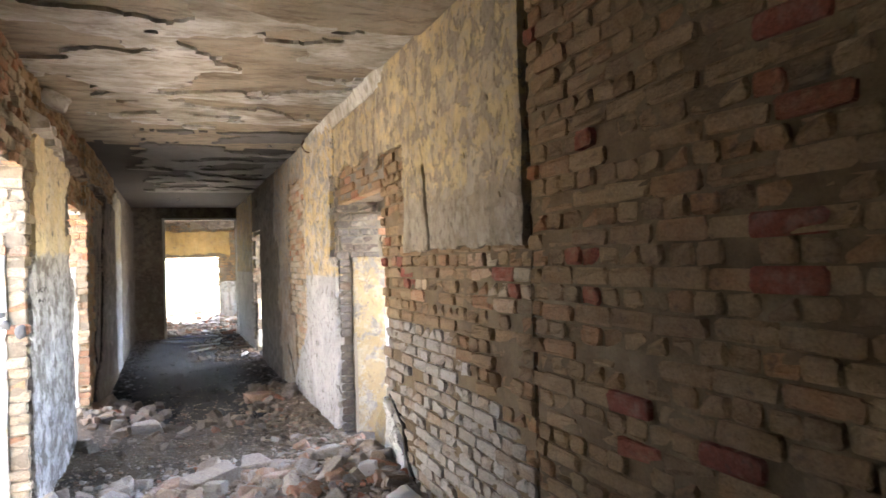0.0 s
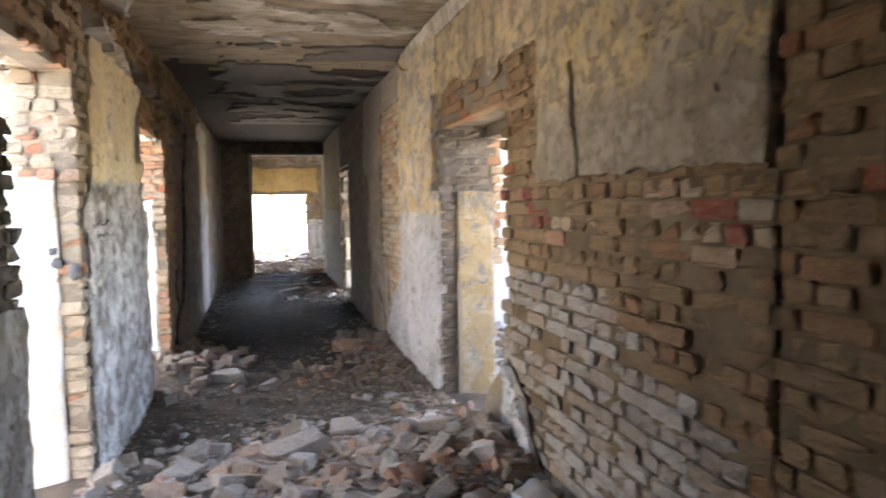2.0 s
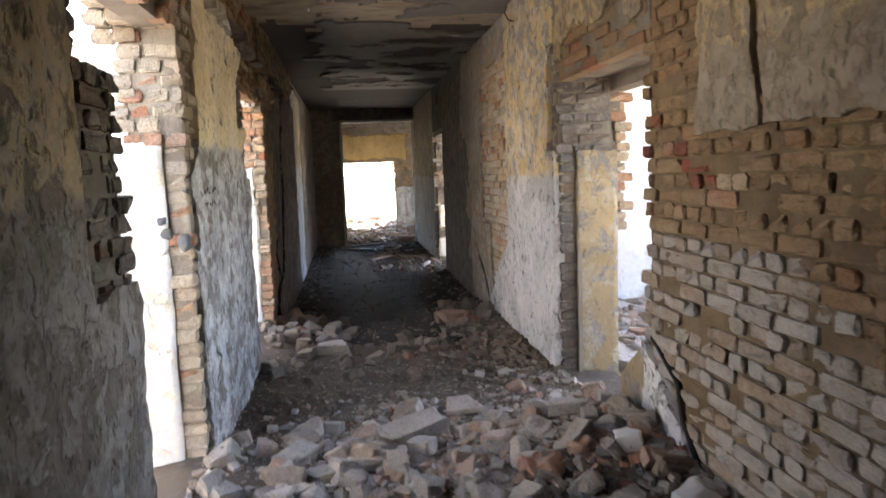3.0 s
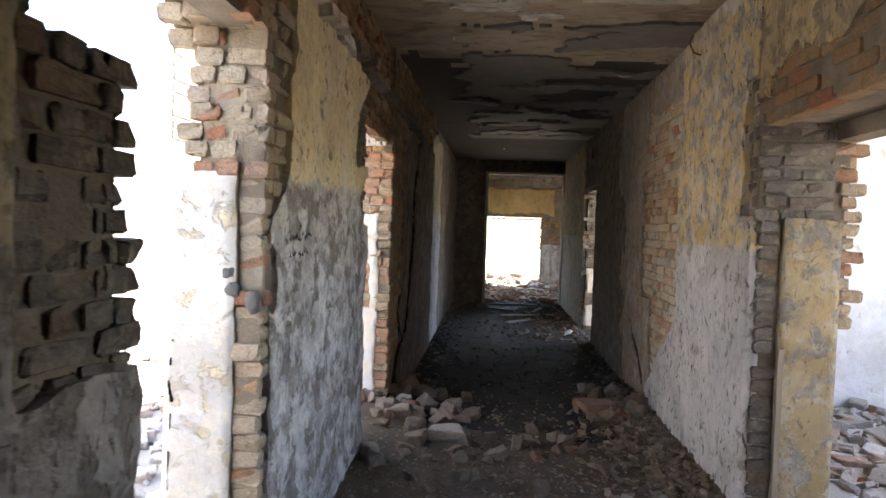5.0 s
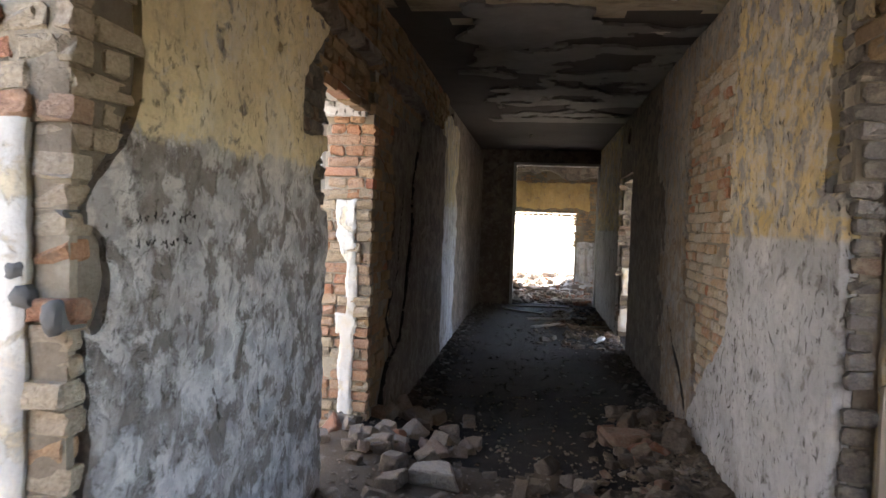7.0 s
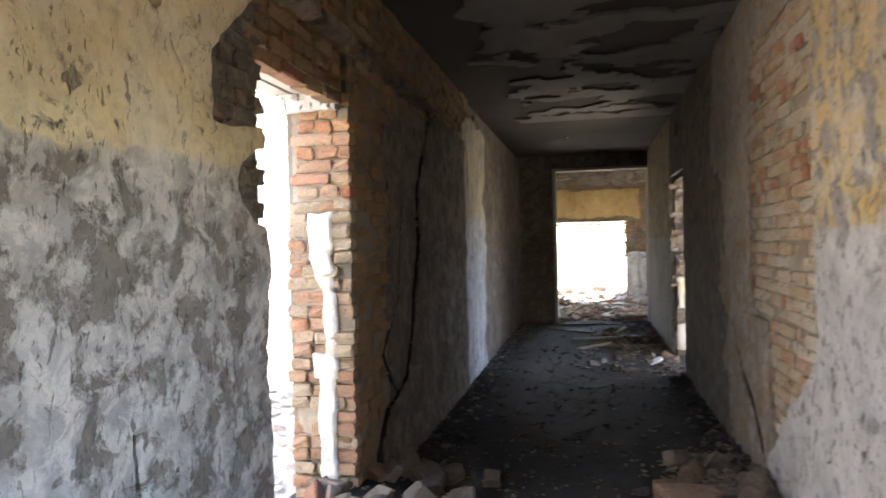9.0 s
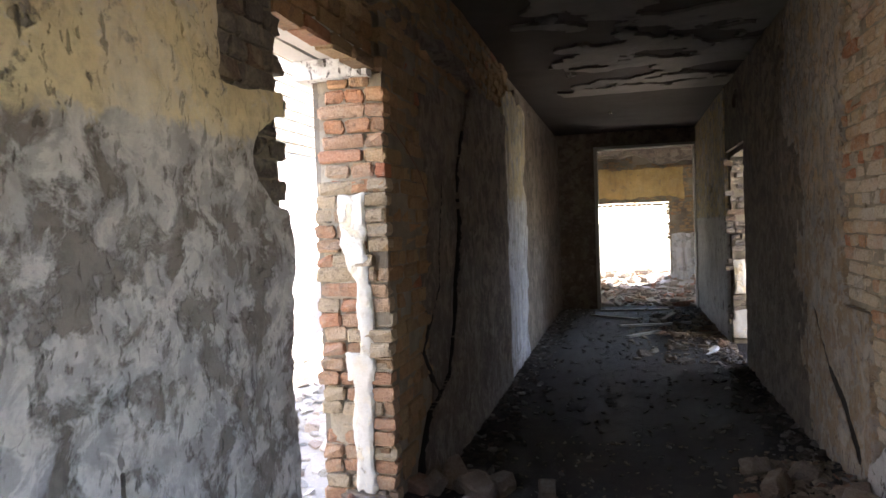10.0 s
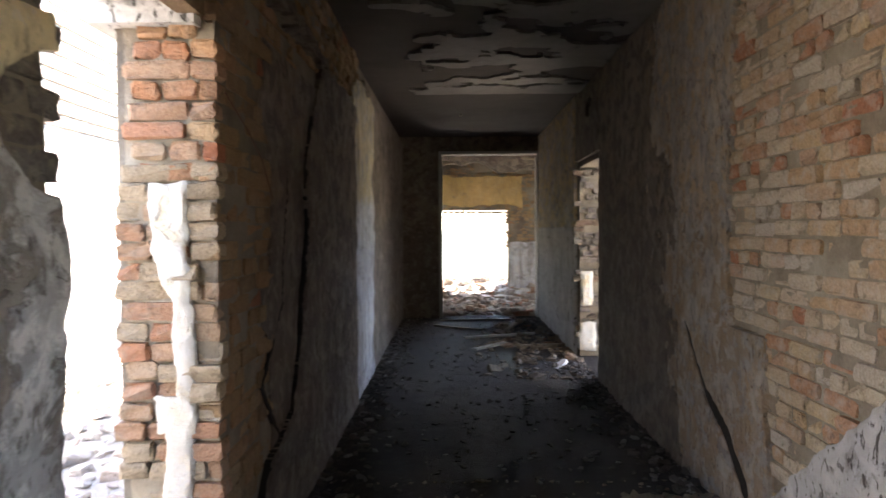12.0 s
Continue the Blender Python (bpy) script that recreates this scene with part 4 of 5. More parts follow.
# shade under the plaster edge, drawn as a near-black sheet
sheet("crack", west_far, CRACK_SHADE_SCRATCH, (XF, 0, 0), EY, UP, WX, (9.0, 11.0, 0.0, 2.3), 0.012,
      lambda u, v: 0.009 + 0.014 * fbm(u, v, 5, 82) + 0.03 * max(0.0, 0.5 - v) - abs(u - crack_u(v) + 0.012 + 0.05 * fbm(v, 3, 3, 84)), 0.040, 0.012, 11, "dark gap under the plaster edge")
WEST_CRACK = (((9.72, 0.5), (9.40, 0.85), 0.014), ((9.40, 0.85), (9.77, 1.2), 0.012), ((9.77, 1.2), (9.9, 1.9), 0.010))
# this crack's shade is a near-black sheet too
sheet("crack", west_far, CRACK_SHADE_SCRATCH, (XF, 0, 0), EY, UP, WX, (9.2, 10.1, 0.4, 2.0), 0.010, crack_field(WEST_CRACK), 0.024, 0.010, 14, "thin dark crack")


def strip(u, v):
    if v > 1.5:
        a, b = -0.635, -0.495
    elif v > 1.3:
        a, b = -0.635 + (1.5 - v) * 0.45, -0.49
    elif v > 0.95:
        a, b = -0.55, -0.475
    elif v > 0.8:
        a, b = -0.63, -0.47
    else:
        a, b = -0.59, -0.485
    return min(u - a, b - u, 1.765 - v) + 0.035 * fbm(u, v, 7, 76)


sheet("plaster", west_far, PL_WHITE, (0, 8.86, 0), WX, UP, (0, -1, 0), (-0.72, -0.42, -0.02, 1.8), 0.014, strip, 0.05, 0.006, 13, "white strip of plaster left on the reveal")

# dark sheet past y = 13.3 paints the wall's fall into shade
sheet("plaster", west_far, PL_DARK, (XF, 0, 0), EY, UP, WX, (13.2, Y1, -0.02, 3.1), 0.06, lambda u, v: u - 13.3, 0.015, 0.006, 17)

# ---- cornices ----
def broken_lip():
    """The broken plaster cove along the west wall, hanging in pieces."""
    r = random.Random(5)
    y = 5.9
    while y < 11.6:
        L = r.uniform(0.15, 0.5)
        z = 2.80 - 0.02 * (y - 6) + r.uniform(-0.02, 0.03)
        out = r.uniform(0.05, 0.14)
        vs, fs = [], []
        n = 5
        for i in range(n + 1):
            yy = y + L * i / n
            a, b, c = r.uniform(-0.02, 0.02), r.uniform(-0.03, 0.02), r.uniform(-0.015, 0.015)
            vs += [(XL + 0.005, yy, z - 0.06 + a), (XL + out + c, yy, z - 0.035 + b), (XL + out + c - 0.01, yy, z + 0.03 + b), (XL + 0.005, yy, z + 0.09 + a)]
        for i in range(n):
            for s in range(4):
                p, q = i * 4 + s, i * 4 + (s + 1) % 4
                fs.append((p, q, q + 4, p + 4))
        fs += [(3, 2, 1, 0), (n * 4, n * 4 + 1, n * 4 + 2, n * 4 + 3)]
        mesh_ob("cornice_piece", vs, fs, PL_DARK if y > 7.0 else CEIL_PALE, west_pier if y < 7.6 else west_far)
        y += L + r.uniform(-0.02, 0.12) * 0.5


broken_lip()


def cove():
    vs, fs = [], []
    n = 40
    for i in range(n + 1):
        y = 4.75 + (8.62 - 4.75) * i / n
        w = 0.015 * fbm(y, 0, 3, 81)
        k = min(1.0, (y - 4.7) / 0.6, (8.68 - y) / 0.4)
        vs += [(XR + 0.01, y, 3.06 + w), (XR - 0.038 * k, y, 3.07 + w), (XR - 0.07 * k + w, y, TOP - 0.012), (XR + 0.01, y, TOP - 0.005)]
    for i in range(n):
        for s in range(4):
            p, q = i * 4 + s, i * 4 + (s + 1) % 4
            fs.append((p, p + 4, q + 4, q))
    fs += [(0, 1, 2, 3), (n * 4 + 3, n * 4 + 2, n * 4 + 1, n * 4)]
    tagged(mesh_ob("trim_cornice", vs, fs, CEIL_PALE), "pale plaster cove between wall and ceiling", "cornice", kind="structure")


cove()

# door lining at the corridor's end
fr = structure("door_frame_end", [(FD0 - 0.03, FD0 + 0.03, Y1 - 0.03, Y1 + 0.30, 0, FDT - 0.03), (FD1 - 0.03, FD1 + 0.025, Y1 - 0.03, Y1 + 0.30, 0, FDT - 0.03),
                                  (FD0 - 0.03, FD1 + 0.025, Y1 - 0.03, Y1 + 0.30, FDT - 0.03, FDT + 0.02)], WOOD,
               "weathered white timber lining of an empty doorway", "door frame")



def plank(name, parent, x0, x1, y0, y1, z0, z1, mat, seed, tilt=(0, 0, 0), label="", category="", group=""):
    """A sawn board with worn, slightly warped edges."""
    r = random.Random(seed)
    size = (x1 - x0, y1 - y0, z1 - z0)
    long = size.index(max(size))
    vs, fs = [], []
    n = 6
    o = [a for a in range(3) if a != long]
    for i in range(n + 1):
        t = i / n - 0.5
        warp = [r.uniform(-0.1, 0.1) * min(size) for _ in range(3)]
        for a, b in ((-0.5, -0.5), (0.5, -0.5), (0.5, 0.5), (-0.5, 0.5)):
            p = [0.0, 0.0, 0.0]
            p[long] = t * size[long] + (r.uniform(-0.02, 0.02) if i in (0, n) else 0)
            p[o[0]] = a * size[o[0]] * r.uniform(0.9, 1.0) + warp[0]
            p[o[1]] = b * size[o[1]] * r.uniform(0.9, 1.0) + warp[1]
            vs.append(tuple(p))
    for i in range(n):
        for q in range(4):
            a, b = i * 4 + q, i * 4 + (q + 1) % 4
            fs.append((a, b, b + 4, a + 4))
    fs += [(3, 2, 1, 0), (n * 4, n * 4 + 1, n * 4 + 2, n * 4 + 3)]
    ob = mesh_ob(name, vs, fs, mat, parent)
    ob.matrix_basis = pose((x0 + x1) / 2, (y0 + y1) / 2, (z0 + z1) / 2, *tilt)
    if label:
        tagged(ob, label, category, group)
    return ob


for n_, (a_, b_) in enumerate(((-0.84, -0.71), (-0.70, -0.57), (-0.56, -0.44))):
    plank("lintel_board", west_lintel, a_, b_, 7.72, 8.9, 2.462, 2.502, WOOD, 300 + n_, label="pale timber board under the lintel")
vs_, fs_ = boxes([(XL - TH, XL - 0.01, 8.78, 9.05, 2.36, 2.46)])
mesh_ob("bearing_block", vs_, fs_, PL_FOOT, west_far)
for n_, z_ in enumerate((2.78, 2.93, 3.10, 3.27, 3.42, 3.6, 3.78, 3.95, 4.15)):
    plank("wall_board", west_room, -4.0, -3.965, 12.2, 17.3, z_, z_ + 0.11, TIMBER, 320 + n_)
# torn ceiling of the end room
for n_, (x_, tilt_) in enumerate(((-0.4, 0), (0.45, 4), (1.35, -3), (2.2, 6), (3.1, 0))):
    plank("ceiling_joist", roof_end, x_, x_ + 0.1, 19.0, 22.3, 3.2, 3.4, TIMBER, 340 + n_, (tilt_ * 0.3, 0, tilt_))
for n_ in range(9):
    r_ = random.Random(360 + n_)
    plank("ceiling_board", roof_end, -1.0 + n_ * 0.5, -0.4 + n_ * 0.5, 21.9 + r_.uniform(-0.9, 0.2), 22.05, 3.0 + r_.uniform(-0.15, 0.2), 3.03 + r_.uniform(0.02, 0.2),
          TIMBER, 370 + n_, (r_.uniform(-8, 14), r_.uniform(-10, 10), r_.uniform(-8, 8)))


def wire(name, points, radius, mat, parent):
    cu = bpy.data.curves.new(name, "CURVE")
    cu.dimensions, cu.bevel_depth, cu.bevel_resolution = "3D", radius, 1
    sp = cu.splines.new("POLY")
    sp.points.add(len(points) - 1)
    for q, c in zip(sp.points, points):
        q.co = (*c, 1)
    cu.materials.append(mat)
    ob = new(name, cu)
    ob.parent = parent
    return ob


wire("wire", [(XF + 0.02, 8.9, 2.12), (XF + 0.05, 9.1, 2.0), (XF + 0.04, 9.35, 1.9), (XF + 0.02, 9.6, 1.74)], 0.003, IRON, west_far)
SCRATCH = random.Random(77)
for row_ in range(2):
    y_ = 5.90
    while y_ < 6.25:
        w_, z_ = SCRATCH.uniform(0.012, 0.03), 1.60 - 0.075 * row_ + SCRATCH.uniform(-0.01, 0.01)
        wire("scratch", [(XL + 0.034, y_, z_), (XL + 0.036, y_ + w_ * 0.3, z_ + SCRATCH.uniform(-0.018, 0.018)), (XL + 0.036, y_ + w_ * 0.6, z_ + SCRATCH.uniform(-0.018, 0.018)),
                         (XL + 0.034, y_ + w_, z_ + SCRATCH.uniform(-0.012, 0.012))], 0.0016, CRACK_SHADE_SCRATCH, west_pier)
        y_ += w_ + SCRATCH.uniform(0.006, 0.035)
wire("hook", [(XR - 0.01, 8.12, 3.0), (XR - 0.10, 8.1, 3.02), (XR - 0.14, 8.08, 3.08), (XR - 0.12, 8.06, 3.14)], 0.007, IRON, east_mid)

# ---- loose rubble ----
def chunk(seed, size, cuts=2):
    r = random.Random(seed)
    bm = bmesh.new()
    bmesh.ops.create_cube(bm, size=1)
    for v in bm.verts:
        v.co = Vector((v.co.x * size[0], v.co.y * size[1], v.co.z * size[2]))
    for _ in range(cuts):
        n = Vector((r.uniform(-1, 1), r.uniform(-1, 1), r.uniform(-0.8, 0.8))).normalized()
        reach = abs(n.x) * size[0] / 2 + abs(n.y) * size[1] / 2 + abs(n.z) * size[2] / 2
        res = bmesh.ops.bisect_plane(bm, geom=bm.verts[:] + bm.edges[:] + bm.faces[:], plane_co=n * reach * r.uniform(0.45, 0.75), plane_no=n, clear_outer=True)
        edges = [e for e in res["geom_cut"] if isinstance(e, bmesh.types.BMEdge)]
        if edges:
            bmesh.ops.contextual_create(bm, geom=edges)
    bmesh.ops.bevel(bm, geom=bm.edges[:], offset=min(size) * 0.10, segments=1, affect="EDGES")
    if cuts < 3:
        bmesh.ops.triangulate(bm, faces=bm.faces[:])
        bmesh.ops.subdivide_edges(bm, edges=[e for e in bm.edges if e.calc_length() > 0.04], cuts=1)
    for v in bm.verts:
        q = v.co * 22
        v.co += Vector((noise.noise(q + Vector((seed, 0, 0))), noise.noise(q + Vector((0, seed, 9))), noise.noise(q + Vector((5, 0, seed))))) * min(size) * 0.11
        v.co += Vector((r.uniform(-1, 1), r.uniform(-1, 1), r.uniform(-1, 1))) * min(size) * 0.02
    vs, fs = [v.co.copy() for v in bm.verts], [tuple(v.index for v in f.verts) for f in bm.faces]
    bm.free()
    return vs, fs


CHUNKS = [chunk(s, (random.Random(s).uniform(0.11, 0.25), random.Random(s + 50).uniform(0.09, 0.14), random.Random(s + 90).uniform(0.065, 0.13)), 1 + s % 3) for s in range(12)]
SHARDS = [chunk(200 + s, (0.1, 0.07, 0.03), 3) for s in range(8)]
DUSTY = [(0.0, (0.27, 0.235, 0.205)), (0.3, (0.36, 0.32, 0.28)), (0.55, (0.28, 0.205, 0.15)), (0.75, (0.42, 0.38, 0.33)), (0.9, (0.35, 0.215, 0.15)), (1.0, (0.38, 0.16, 0.095))]
CRUMB = [(0.0, (0.14, 0.108, 0.077)), (0.5, (0.2, 0.155, 0.11)), (0.8, (0.26, 0.21, 0.16)), (0.93, (0.22, 0.125, 0.08)), (1.0, (0.34, 0.3, 0.26))]
DUST, DUST_J = brick_mat("dusty_rubble", DUSTY, False, 0.6), brick_mat("dusty_rubble_joined", DUSTY, True, 0.6)
PALE_J = brick_mat("sunbleached_rubble", [(0.0, (0.5, 0.47, 0.42)), (0.7, (0.62, 0.59, 0.54)), (1.0, (0.5, 0.38, 0.3))], True, 0.5)
DARK_CRUMB_J = brick_mat("dark_crumbs", [(0.0, (0.05, 0.042, 0.035)), (0.7, (0.11, 0.09, 0.075)), (1.0, (0.3, 0.28, 0.26))], True, 0.2, (0.12, 0.1, 0.085))
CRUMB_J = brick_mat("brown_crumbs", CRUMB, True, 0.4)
DARK_DUST = brick_mat("dark_brown_rubble", [(0.0, (0.14, 0.11, 0.085)), (0.35, (0.22, 0.175, 0.135)), (0.6, (0.16, 0.115, 0.08)), (0.8, (0.27, 0.22, 0.175)), (1.0, (0.27, 0.12, 0.07))], False, 0.5, (0.25, 0.21, 0.17))
ROCK_ME, DARK_ME = [], []
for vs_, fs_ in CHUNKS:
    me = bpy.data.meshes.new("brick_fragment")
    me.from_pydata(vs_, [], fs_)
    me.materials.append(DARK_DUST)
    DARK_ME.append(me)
for vs_, fs_ in CHUNKS:
    me = bpy.data.meshes.new("brick_fragment")
    me.from_pydata(vs_, [], fs_)
    me.materials.append(DUST)
    ROCK_ME.append(me)


def fragments(n, region, seed, scale=(0.7, 1.25), group="rubble heap", label="dusty broken brick fragment lying in the rubble", ground_fn=heap):
    r = random.Random(seed)
    for _ in range(n):
        x, y = region(r)
        s = r.uniform(*scale)
        # fragments past y = 7.2 take the darker material
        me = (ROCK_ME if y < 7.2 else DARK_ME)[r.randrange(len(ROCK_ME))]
        ob = new("brick_fragment", me)
        e = Euler((r.gauss(0, 0.35), r.gauss(0, 0.35), r.uniform(0, 6.28)))
        ob.matrix_world = Matrix.Translation((x, y, ground_fn(x, y) + 0.022 * s)) @ e.to_matrix().to_4x4() @ Matrix.Diagonal((s, s, s, 1))
        tagged(ob, label, "rubble", group)


def scatter(name, n, region, seed, shapes, scale, ground_fn, mat, label, sink=0.3):
    r = random.Random(seed)
    vs, fs = [], []
    for _ in range(n):
        x, y = region(r)
        s = r.uniform(*scale)
        m = Matrix.Translation((x, y, ground_fn(x, y) + 0.012 * s)) @ Euler((r.gauss(0, 0.3), r.gauss(0, 0.3), r.uniform(0, 6.28))).to_matrix().to_4x4()
        pv, pf = shapes[r.randrange(len(shapes))]
        b = len(vs)
        vs += [m @ (Vector(p) * s) for p in pv]
        fs += [tuple(i + b for i in f) for f in pf]
    return tagged(mesh_ob(name, vs, fs, mat), label, "rubble", kind="stuff")


def clamp(v, lo, hi):
    return max(lo, min(hi, v))


fragments(170, lambda r: (clamp(r.gauss(1.3, 0.6), -0.3, 1.9), clamp(r.gauss(4.95, 0.6), 3.3, 6.6)), 1, (0.5, 1.1))
fragments(45, lambda r: (clamp(r.gauss(0.1, 0.4), -0.3, 1.0), clamp(r.gauss(5.0, 0.5), 3.6, 6.2)), 2)
fragments(36, lambda r: (clamp(r.gauss(-0.15, 0.3), -0.6, 0.6), clamp(r.gauss(8.75, 0.45), 7.6, 9.8)), 3, group="bricks fallen from the opening",
          label="broken brick fallen beside the west opening")
fragments(18, lambda r: (clamp(r.gauss(1.7, 0.25), 1.0, 1.9), clamp(r.gauss(9.0, 0.5), 7.8, 10)), 4, group="rubble along the wall",
          label="grey masonry fragment along the wall foot")
fragments(12, lambda r: (r.uniform(-0.3, 1.9), r.uniform(6.5, 9.0)), 5, (0.5, 0.9))
fragments(24, lambda r: (clamp(r.gauss(0.2, 0.35), -0.3, 1.3), clamp(r.gauss(8.3, 0.5), 7.3, 9.4)), 6, (0.5, 1.1), group="bricks fallen from the opening",
          label="broken brick fallen beside the west opening")
fragments(22, lambda r: (clamp(r.gauss(1.45, 0.3), 0.7, 1.9), clamp(r.gauss(8.4, 0.6), 7.2, 9.6)), 7, (0.45, 0.95), group="rubble along the wall",
          label="grey masonry fragment along the wall foot")
def lump(name, seed, size, place, turn, mat, label, category, parent=None):
    vs, fs = chunk(seed, size, 2)
    ob = mesh_ob(name, vs, fs, mat, parent)
    ob.matrix_basis = pose(*place, *turn)
    if not parent:
        tagged(ob, label, category)
    return ob


lump("plaster_lump", 401, (0.2, 0.16, 0.11), (1.88, 4.42, heap(1.88, 4.42) + 0.05), (8, -12, 30), CHALK, "large white plaster lump fallen at the wall foot", "rubble")
lump("plaster_lump", 402, (0.16, 0.13, 0.09), (1.78, 4.95, heap(1.78, 4.95) + 0.04), (-10, 6, 70), CHALK, "white plaster lump on the rubble heap", "rubble")
lump("ceiling_lump", 403, (0.22, 0.2, 0.12), (XL + 0.08, 6.5, 3.12), (0, 25, 10), CEIL_PALE, "", "", west_pier)
lump("masonry_block", 404, (0.36, 0.2, 0.13), (1.5, 9.15, heap(1.5, 9.15) + 0.05), (0, 4, 12), DUST, "dusty double brick block on the floor", "rubble")
lump("masonry_block", 405, (0.34, 0.2, 0.11), (0.25, 8.2, heap(0.25, 8.2) + 0.045), (3, 0, -8), DUST, "dusty double brick block beside the fallen bricks", "rubble")
lump("masonry_block", 406, (0.4, 0.22, 0.14), (0.75, 5.75, heap(0.75, 5.75) + 0.05), (4, -6, 20), DUST, "grey masonry block on the rubble heap", "rubble")
lump("plaster_chip", 407, (0.22, 0.1, 0.03), (1.74, 14.15, heap(1.74, 14.15) + 0.02), (0, -20, 40), CHALK, "white plaster chip on the dark floor", "rubble")
for n_, (x_, y_, L_, a_) in enumerate(((1.2, 16.4, 1.1, 20), (0.6, 17.2, 0.9, -35), (1.5, 17.6, 1.3, 75), (1.0, 15.5, 0.7, 50), (1.75, 15.6, 0.8, 10), (0.9, 18.2, 1.2, 5), (1.4, 19.6, 1.5, -15), (0.8, 20.5, 1.3, 30), (1.3, 21.4, 1.4, 12))):
    g_ = heap(x_, y_) if y_ < 18.8 else far_heap(x_, y_)
    plank("loose_board", None, x_ - L_ / 2, x_ + L_ / 2, y_ - 0.04, y_ + 0.04, g_ + 0.002, g_ + 0.03, TIMBER if n_ % 3 else WOOD, 420 + n_, (0, 0, a_),
          "broken grey timber board lying on the floor", "board", "fallen boards")
plank("timber_strip", east_mid, 2.165, 2.195, 6.86, 6.89, 0.02, 1.05, TIMBER, 440, (0, 0, 0), "grey timber strip against the reveal")
scatter("far_debris", 260, lambda r: (clamp(r.gauss(1.6, 0.35), 0.2, 2.0), clamp(r.gauss(15.6, 1.4), 13.5, 18.5)), 13, SHARDS + CHUNKS[:3], (0.3, 0.9), heap, CRUMB_J, "dark debris heaped along the far wall")
scatter("gravel", 6500, lambda r: (r.uniform(-0.4, 2.0), clamp(r.gauss(5.8, 1.9), 1.5, 10.5)), 6, SHARDS, (0.06, 0.36), heap, CRUMB_J, "crushed brick and mortar debris on the floor")
scatter("heap_crumbs", 3800, lambda r: (clamp(r.gauss(1.1, 0.7), -0.4, 2.0), clamp(r.gauss(5.0, 0.7), 3.0, 6.8)), 12, SHARDS + CHUNKS[4:8], (0.12, 0.5), heap, DUST_J, "crumbled brick and mortar on the rubble heap")
scatter("wall_foot_gravel", 1200, lambda r: (2.02 - abs(r.gauss(0, 0.3)), r.uniform(6.5, 10.2)), 7, SHARDS, (0.2, 0.9), heap, CRUMB_J, "grey mortar debris along the wall foot")
scatter("wall_foot_litter", 1500, lambda r: (abs(r.gauss(0, 0.16)) - 0.37 if r.random() < 0.5 else 2.03 - abs(r.gauss(0, 0.16)), r.uniform(9.3, 18.4)), 14, SHARDS, (0.15, 0.8), heap, DARK_CRUMB_J,
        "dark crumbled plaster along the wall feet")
scatter("floor_litter", 900, lambda r: (r.uniform(-0.4, 2.0), r.uniform(9.5, 18.5)), 8, SHARDS, (0.08, 0.5), heap, DARK_CRUMB_J, "scattered dark litter on the corridor floor")
scatter("west_room_rubble", 2500, lambda r: (r.uniform(-3.9, -0.9), r.uniform(3.5, 17)), 9, SHARDS + CHUNKS[:4], (0.4, 1.3), yard, PALE_J, "sunlit rubble covering the side room floor")
scatter("east_room_rubble", 1200, lambda r: (r.uniform(2.5, 6), r.uniform(5, 10)), 10, SHARDS + CHUNKS[:4], (0.4, 1.3), yard, DUST_J, "rubble covering the side room floor")
scatter("end_room_rubble", 1500, lambda r: (r.uniform(-0.8, 3.5), r.uniform(18.9, 26)), 11, SHARDS + CHUNKS[:4], (0.5, 1.6), far_heap, DUST_J, "rubble heaped on the end room floor")

# ---- bricks, wall by wall ----
B = Bricks(east_near, BRICK_TAN, BRICK_TAN_J)
# bricks are paler and greyer low down, most so towards the doorway
B.lay((XR, 0, 0), EY, EX, (2.96, 5.5, 0.0, TOP), lambda u, v: east_sheet(u, v) < 0.06 and east_foot(u, v) < 0.05,
      lambda u, v: 0.9 < v < 1.95 and 2.2 < u, seed=11, headers=2, missing=0.012, worn=True,
      edges=lambda v: (2.958 - 0.012 * math.sin(v * 9), 5.33 + EDGE[int(v / COURSE)]),
      mat=lambda u, v: (BRICK_DEEP if math.sin(u * 37 + v * 91) > 0.3 else BRICK_RED) if 1.5 < v < 1.76 and 3.0 < u and math.sin(u * 53 + v * 71) > 0.62
      else BRICK_PALER if v < 1.32 + 0.16 * fbm(u, v, 2.5, 99) - 0.4 * max(0.0, 4.2 - u) else None)
B.lay((XR, 0, 0), EY, EX, (0.8, 2.94, 0.0, TOP), lambda u, v: True, lambda u, v: 1.0 < v < 1.9 and 2.2 < u, seed=41, headers=2, missing=0.02, worn=True,
      edges=lambda v: (0.6, 2.942 - 0.012 * math.sin(v * 9)))
for u_, v_, k_ in ((1.52, 1.78, 0), (1.52, 1.62, 1), (2.24, 1.155, 2), (1.48, 2.37, 3), (1.75, 1.08, 4)):
    ob = new("brick", brick_mesh("s", k_, BRICK_DEEP))
    ob.parent = east_near
    ob.matrix_basis = pose(XR - 0.016, u_, (math.floor(v_ / COURSE) + 0.5) * COURSE, 0, 0, -90)
# the ragged reveal edge
B.jamb(XR + 0.03, XR + TH, 5.30, 1, 0.0, 2.34, 12, single=False, proud=0.02, ragged=0.01)
B.join()
B = Bricks(east_lintel, BRICK_TAN, BRICK_TAN_J)
B.lay((XR, 0, 0), EY, EX, (5.4, 6.95, 2.36, 2.95), lambda u, v: lintel_sheet(u, v) < 0.05, seed=13, headers=0)
B.join()
B = Bricks(east_mid, BRICK_GREY, BRICK_TAN_J)
B.jamb(XR - 0.01, XR + TH, 6.95, -1, 1.8, 2.34, 14, proud=0.03)
